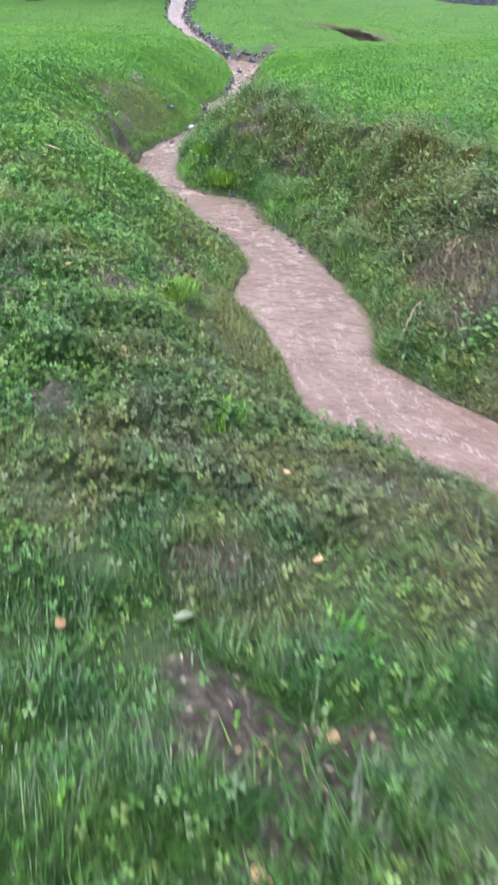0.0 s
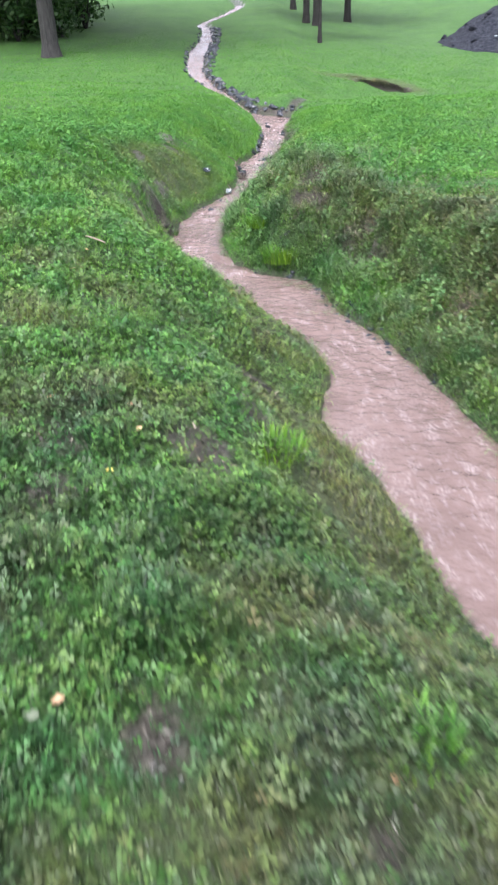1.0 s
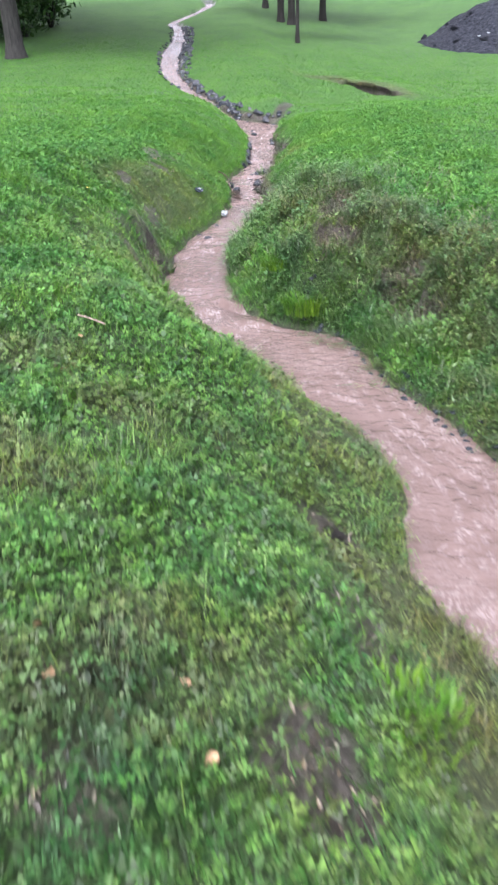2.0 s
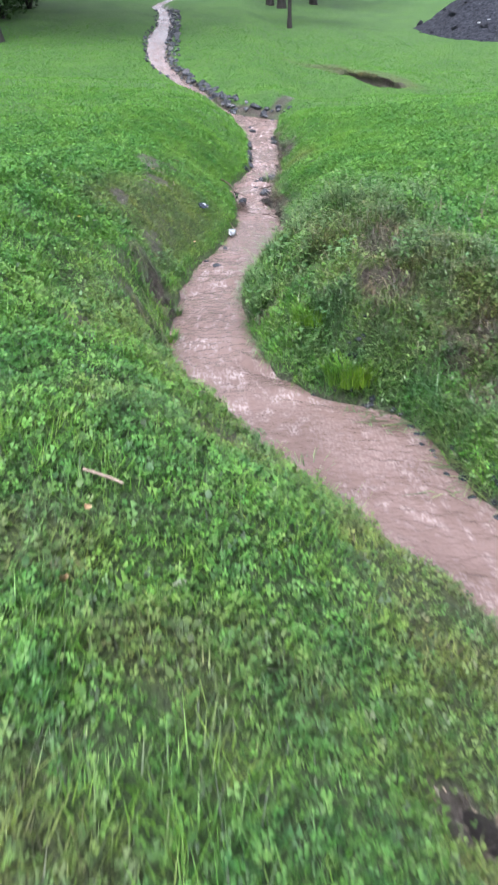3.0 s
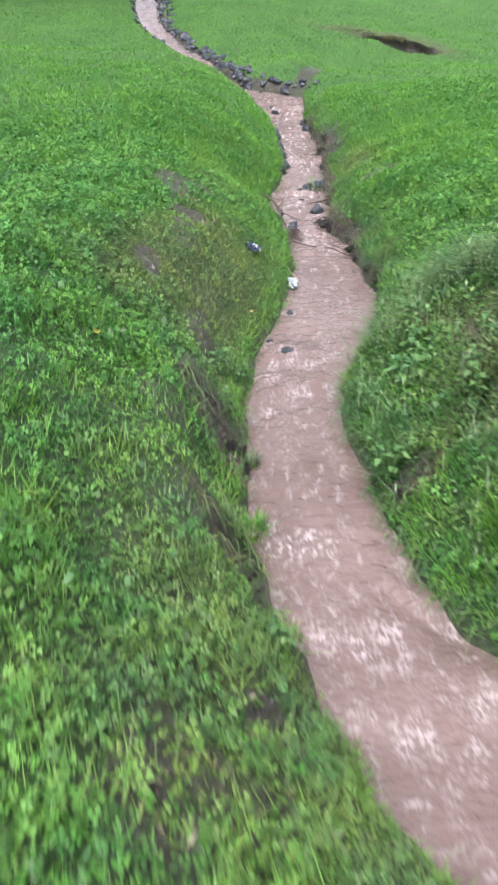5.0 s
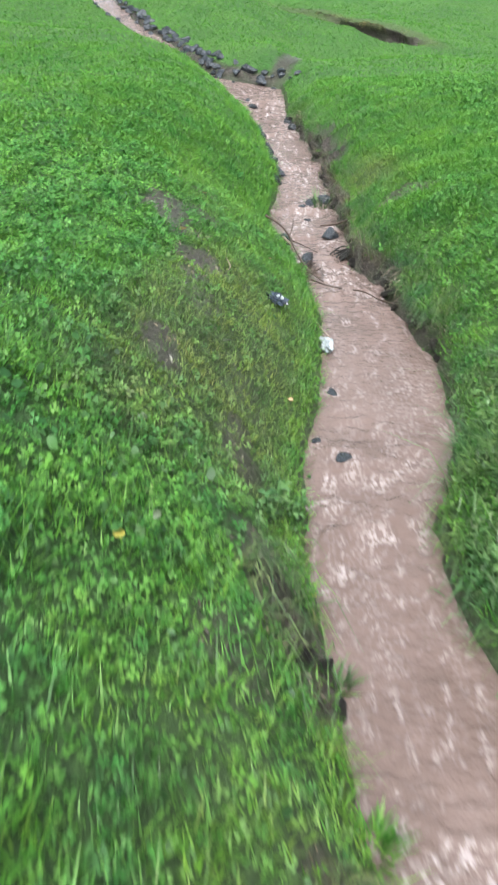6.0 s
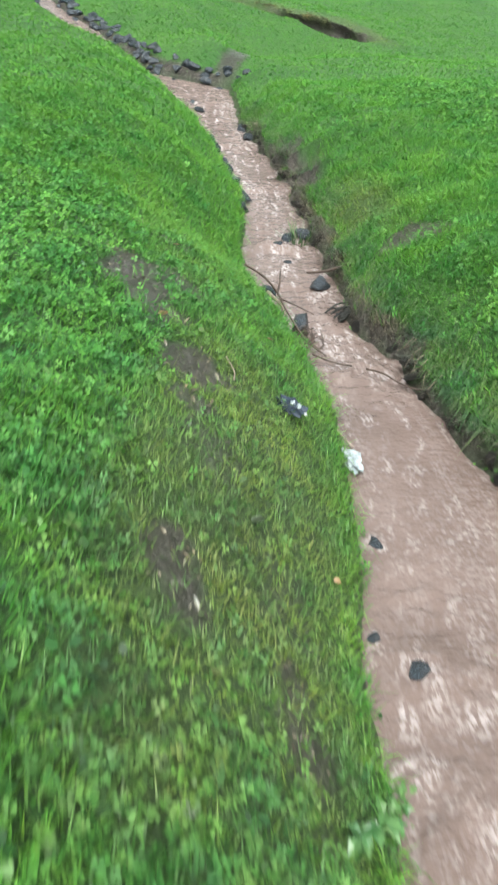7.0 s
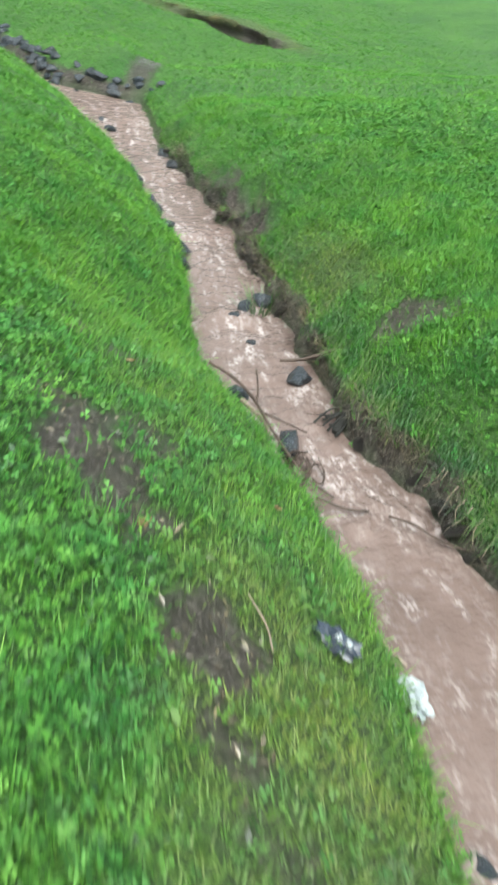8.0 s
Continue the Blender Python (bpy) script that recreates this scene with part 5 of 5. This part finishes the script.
# trees on the far slope
def tree(x, y, girth, height, crown_low, crown_r, mat, label, seed, leaves=2600):
    r = np.random.default_rng(seed)
    rnd = random.Random(seed)
    base = anchor("tree", (x, y, gz(x, y)), label, "tree", "trees on the far slope")
    bend = Vector((rnd.uniform(-0.2, 0.2), rnd.uniform(-0.2, 0.2), 0))
    spine = smooth_line([Vector((0, 0, -0.15)), Vector((0, 0, 0.4)), bend * 0.5 + Vector((0, 0, height * 0.4)), bend + Vector((0, 0, height * 0.75)), bend * 1.5 + Vector((0, 0, height))], 5)
    bm = bmesh.new()
    tube(bm, spine, girth * 0.56, girth * 0.1, 12, 0.07, seed)
    for v in bm.verts:
        if v.co.z < 0.35:
            v.co.x *= 1 + 0.6 * (0.35 - v.co.z)
            v.co.y *= 1 + 0.6 * (0.35 - v.co.z)
    bole = part("trunk", bm, mat, base)
    ends = []
    for k in range(7):
        a = k * 2.4 + seed
        z0 = height * rnd.uniform(0.38, 0.8)
        st = Vector((0, 0, z0)) + bend * (z0 / height)
        tip = st + Vector((math.cos(a) * crown_r * 0.8, math.sin(a) * crown_r * 0.8, height * rnd.uniform(0.05, 0.2)))
        part("limb", tube(bmesh.new(), smooth_line([st, (st + tip) * 0.5 + Vector((0, 0, 0.2)), tip], 4), girth * 0.2, girth * 0.05, 7, 0.1, seed + k), mat, bole)
        ends.append(tip)
    ends += [Vector((rnd.gauss(0, crown_r * 0.45), rnd.gauss(0, crown_r * 0.45), rnd.uniform(crown_low, height * 1.02))) for _ in range(16)]
    n = leaves
    c = np.array([tuple(ends[i]) for i in r.integers(0, len(ends), n)])
    p = c + r.normal(0, 1, (n, 3)) * crown_r * np.array([0.24, 0.24, 0.18])
    p[:, 2] = np.maximum(p[:, 2], crown_low * r.uniform(0.9, 1.1, n))
    u, w = r.normal(0, 1, (n, 3)), r.normal(0, 1, (n, 3))
    u /= np.linalg.norm(u, axis=1)[:, None]
    w -= u * (u * w).sum(1)[:, None]
    w /= np.linalg.norm(w, axis=1)[:, None]
    s = r.uniform(0.1, 0.22, n)[:, None]
    v = np.stack([p - u * s, p + w * s * 0.5, p + u * s, p - w * s * 0.5], 1).reshape(-1, 3)
    f = (np.array([[0, 1, 2, 3]]) + 4 * np.arange(n)[:, None])
    ob = new("crown", fast_mesh("crown", v, f, CROWN, {"dry": np.zeros(4 * n)}, smooth=False))
    ob.parent = base
    return base


tree(-6.98, 29.2, 0.60, 11, 4.2, 4.8, BARK, "tall tree with grey bark at the meadow's edge", 1, 8000)
tree(-8.2, 35.6, 0.50, 11, 3.0, 4.6, DARK_BARK, "dark-barked woodland tree in deep shade", 2, 6500)
tree(-11.5, 35.0, 0.45, 12, 2.2, 3.6, DARK_BARK, "dark-barked woodland tree in deep shade", 3, 6500)
tree(-13.5, 40.0, 0.5, 13, 1.8, 4.0, DARK_BARK, "dark-barked woodland tree in deep shade", 4, 6500)
tree(-10.5, 42.0, 0.45, 13, 1.8, 4.0, DARK_BARK, "dark-barked woodland tree in deep shade", 8, 6500)
tree(1.84, 34.4, 0.16, 7, 3.6, 1.8, DARK_BARK, "slender dark young tree on the slope", 5, 1200)
tree(1.72, 41.8, 0.34, 10, 4.6, 3.2, DARK_BARK, "dark-barked tree higher on the slope", 6)
tree(2.12, 40.9, 0.36, 10, 4.6, 3.4, DARK_BARK, "dark-barked tree higher on the slope", 7)
tree(1.45, 50.0, 0.34, 11, 5.0, 2.8, DARK_BARK, "dark-barked tree higher on the slope", 10)
tree(3.75, 43.6, 0.36, 10, 4.6, 3.2, DARK_BARK, "dark-barked tree higher on the slope", 9)


def shrub(x, y, r, h, seed):
    g = np.random.default_rng(seed)
    base = anchor("shrub", (x, y, gz(x, y)), "dense dark green shrub under the woodland trees", "shrub", "woodland shrubs")
    rnd = random.Random(seed)
    for k in range(5):
        a = k * 1.26 + seed
        tip = Vector((math.cos(a) * r * 0.5, math.sin(a) * r * 0.5, h * 0.75))
        part("stem", tube(bmesh.new(), smooth_line([Vector((0, 0, -0.1)), tip * 0.5 + Vector((0, 0, 0.1)), tip], 3), 0.05, 0.02, 6, 0.1, seed + k), DARK_BARK, base)
    n = 2200
    c = g.normal(0, 1, (14, 3)) * np.array([r * 0.4, r * 0.4, h * 0.2]) + np.array([0, 0, h * 0.5])
    p = c[g.integers(0, 14, n)] + g.normal(0, 1, (n, 3)) * np.array([r * 0.22, r * 0.22, h * 0.14])
    p[:, 2] = np.abs(p[:, 2]) + 0.03
    u, w = g.normal(0, 1, (n, 3)), g.normal(0, 1, (n, 3))
    u /= np.linalg.norm(u, axis=1)[:, None]
    w /= np.linalg.norm(w, axis=1)[:, None]
    q = g.uniform(0.07, 0.15, n)[:, None]
    v = np.stack([p - u * q, p + w * q * 0.5, p + u * q, p - w * q * 0.5], 1).reshape(-1, 3)
    ob = new("foliage", fast_mesh("foliage", v, np.array([[0, 1, 2, 3]]) + 4 * np.arange(n)[:, None], CROWN, {"dry": np.zeros(4 * n)}, smooth=False))
    ob.parent = base
    return base


for k, (x, y, r, h) in enumerate([(-9.6, 36.5, 1.6, 2.2), (-11.4, 37.5, 2.0, 2.8), (-13.4, 37.0, 2.0, 2.8), (-9.9, 40.5, 2.0, 3.0), (-12.2, 42.0, 2.2, 3.2), (-15.5, 39.5, 2.4, 3.2), (-8.6, 35.4, 1.2, 1.8), (-7.6, 38.5, 1.5, 2.4), (-9.2, 33.8, 1.4, 2.2), (-10.8, 33.0, 1.6, 2.6), (-12.4, 34.0, 1.8, 3.0)]):
    shrub(x, y, r, h, 40 + k)

# heap of dark gravel
heap = anchor("gravel_heap", (10.9, 36.0, gz(10.9, 36.0)), "heap of dark grey gravel and rubble on the meadow", "gravel heap")
hu, hv = np.meshgrid(np.linspace(-1.25, 1.25, 70), np.linspace(-1.25, 1.25, 60), indexing="ij")
rad = np.hypot(hu, hv) + 0.25 * (fbm(hu * 2 + 9, hv * 2 + 9, 101, 3) - 0.5)
hx, hy = hu * 4.5, hv * 4.2
hz = ground_z(hx + 10.9, hy + 36.0) - heap.location.z - 0.12 + 1.9 * (1 - ramp(rad, 0.0, 1.0)) ** 0.8 * (0.8 + 0.4 * fbm(hu * 3, hv * 3, 102, 3)) + 0.12 * ramp(1 - rad, 0, 0.1) * fbm(hu * 22, hv * 22, 103, 2)
mound = new("mound", fast_mesh("mound", np.stack([hx, hy, hz], -1).reshape(-1, 3), grid_faces(*hx.shape), GRAVEL))
mound.parent = heap
rr = random.Random(33)
RUBBLE = [stone_mesh(50 + s, GRAVEL, "rubble_stone") for s in range(4)]
for k in range(60):
    a, d = rr.uniform(0, 6.28), math.sqrt(rr.uniform(0.02, 1.05))
    i, j = int((d * math.cos(a) / 2.5 + 0.5) * 69), int((d * math.sin(a) / 2.5 + 0.5) * 59)
    s = rr.uniform(0.07, 0.22)
    ob = new("rubble_stone", RUBBLE[k % 4])
    ob.parent = heap
    ob.matrix_basis = pose(float(hx[i, j]), float(hy[i, j]), float(hz[i, j]) + 0.02, 0, 0, k * 40) @ Matrix.Diagonal((s, s * 0.8, s * 0.6, 1))
for k in range(9):
    i, j = rr.randrange(8, 40), rr.randrange(6, 26)
    ob = part("litter_scrap", crumpled(60 + k, 0.05, 0.035, 0.02, 0.6), PLASTIC, heap, "scrap of white litter", smooth=False)
    ob.location = (float(hx[i, j]), float(hy[i, j]), float(hz[i, j]) + 0.03)
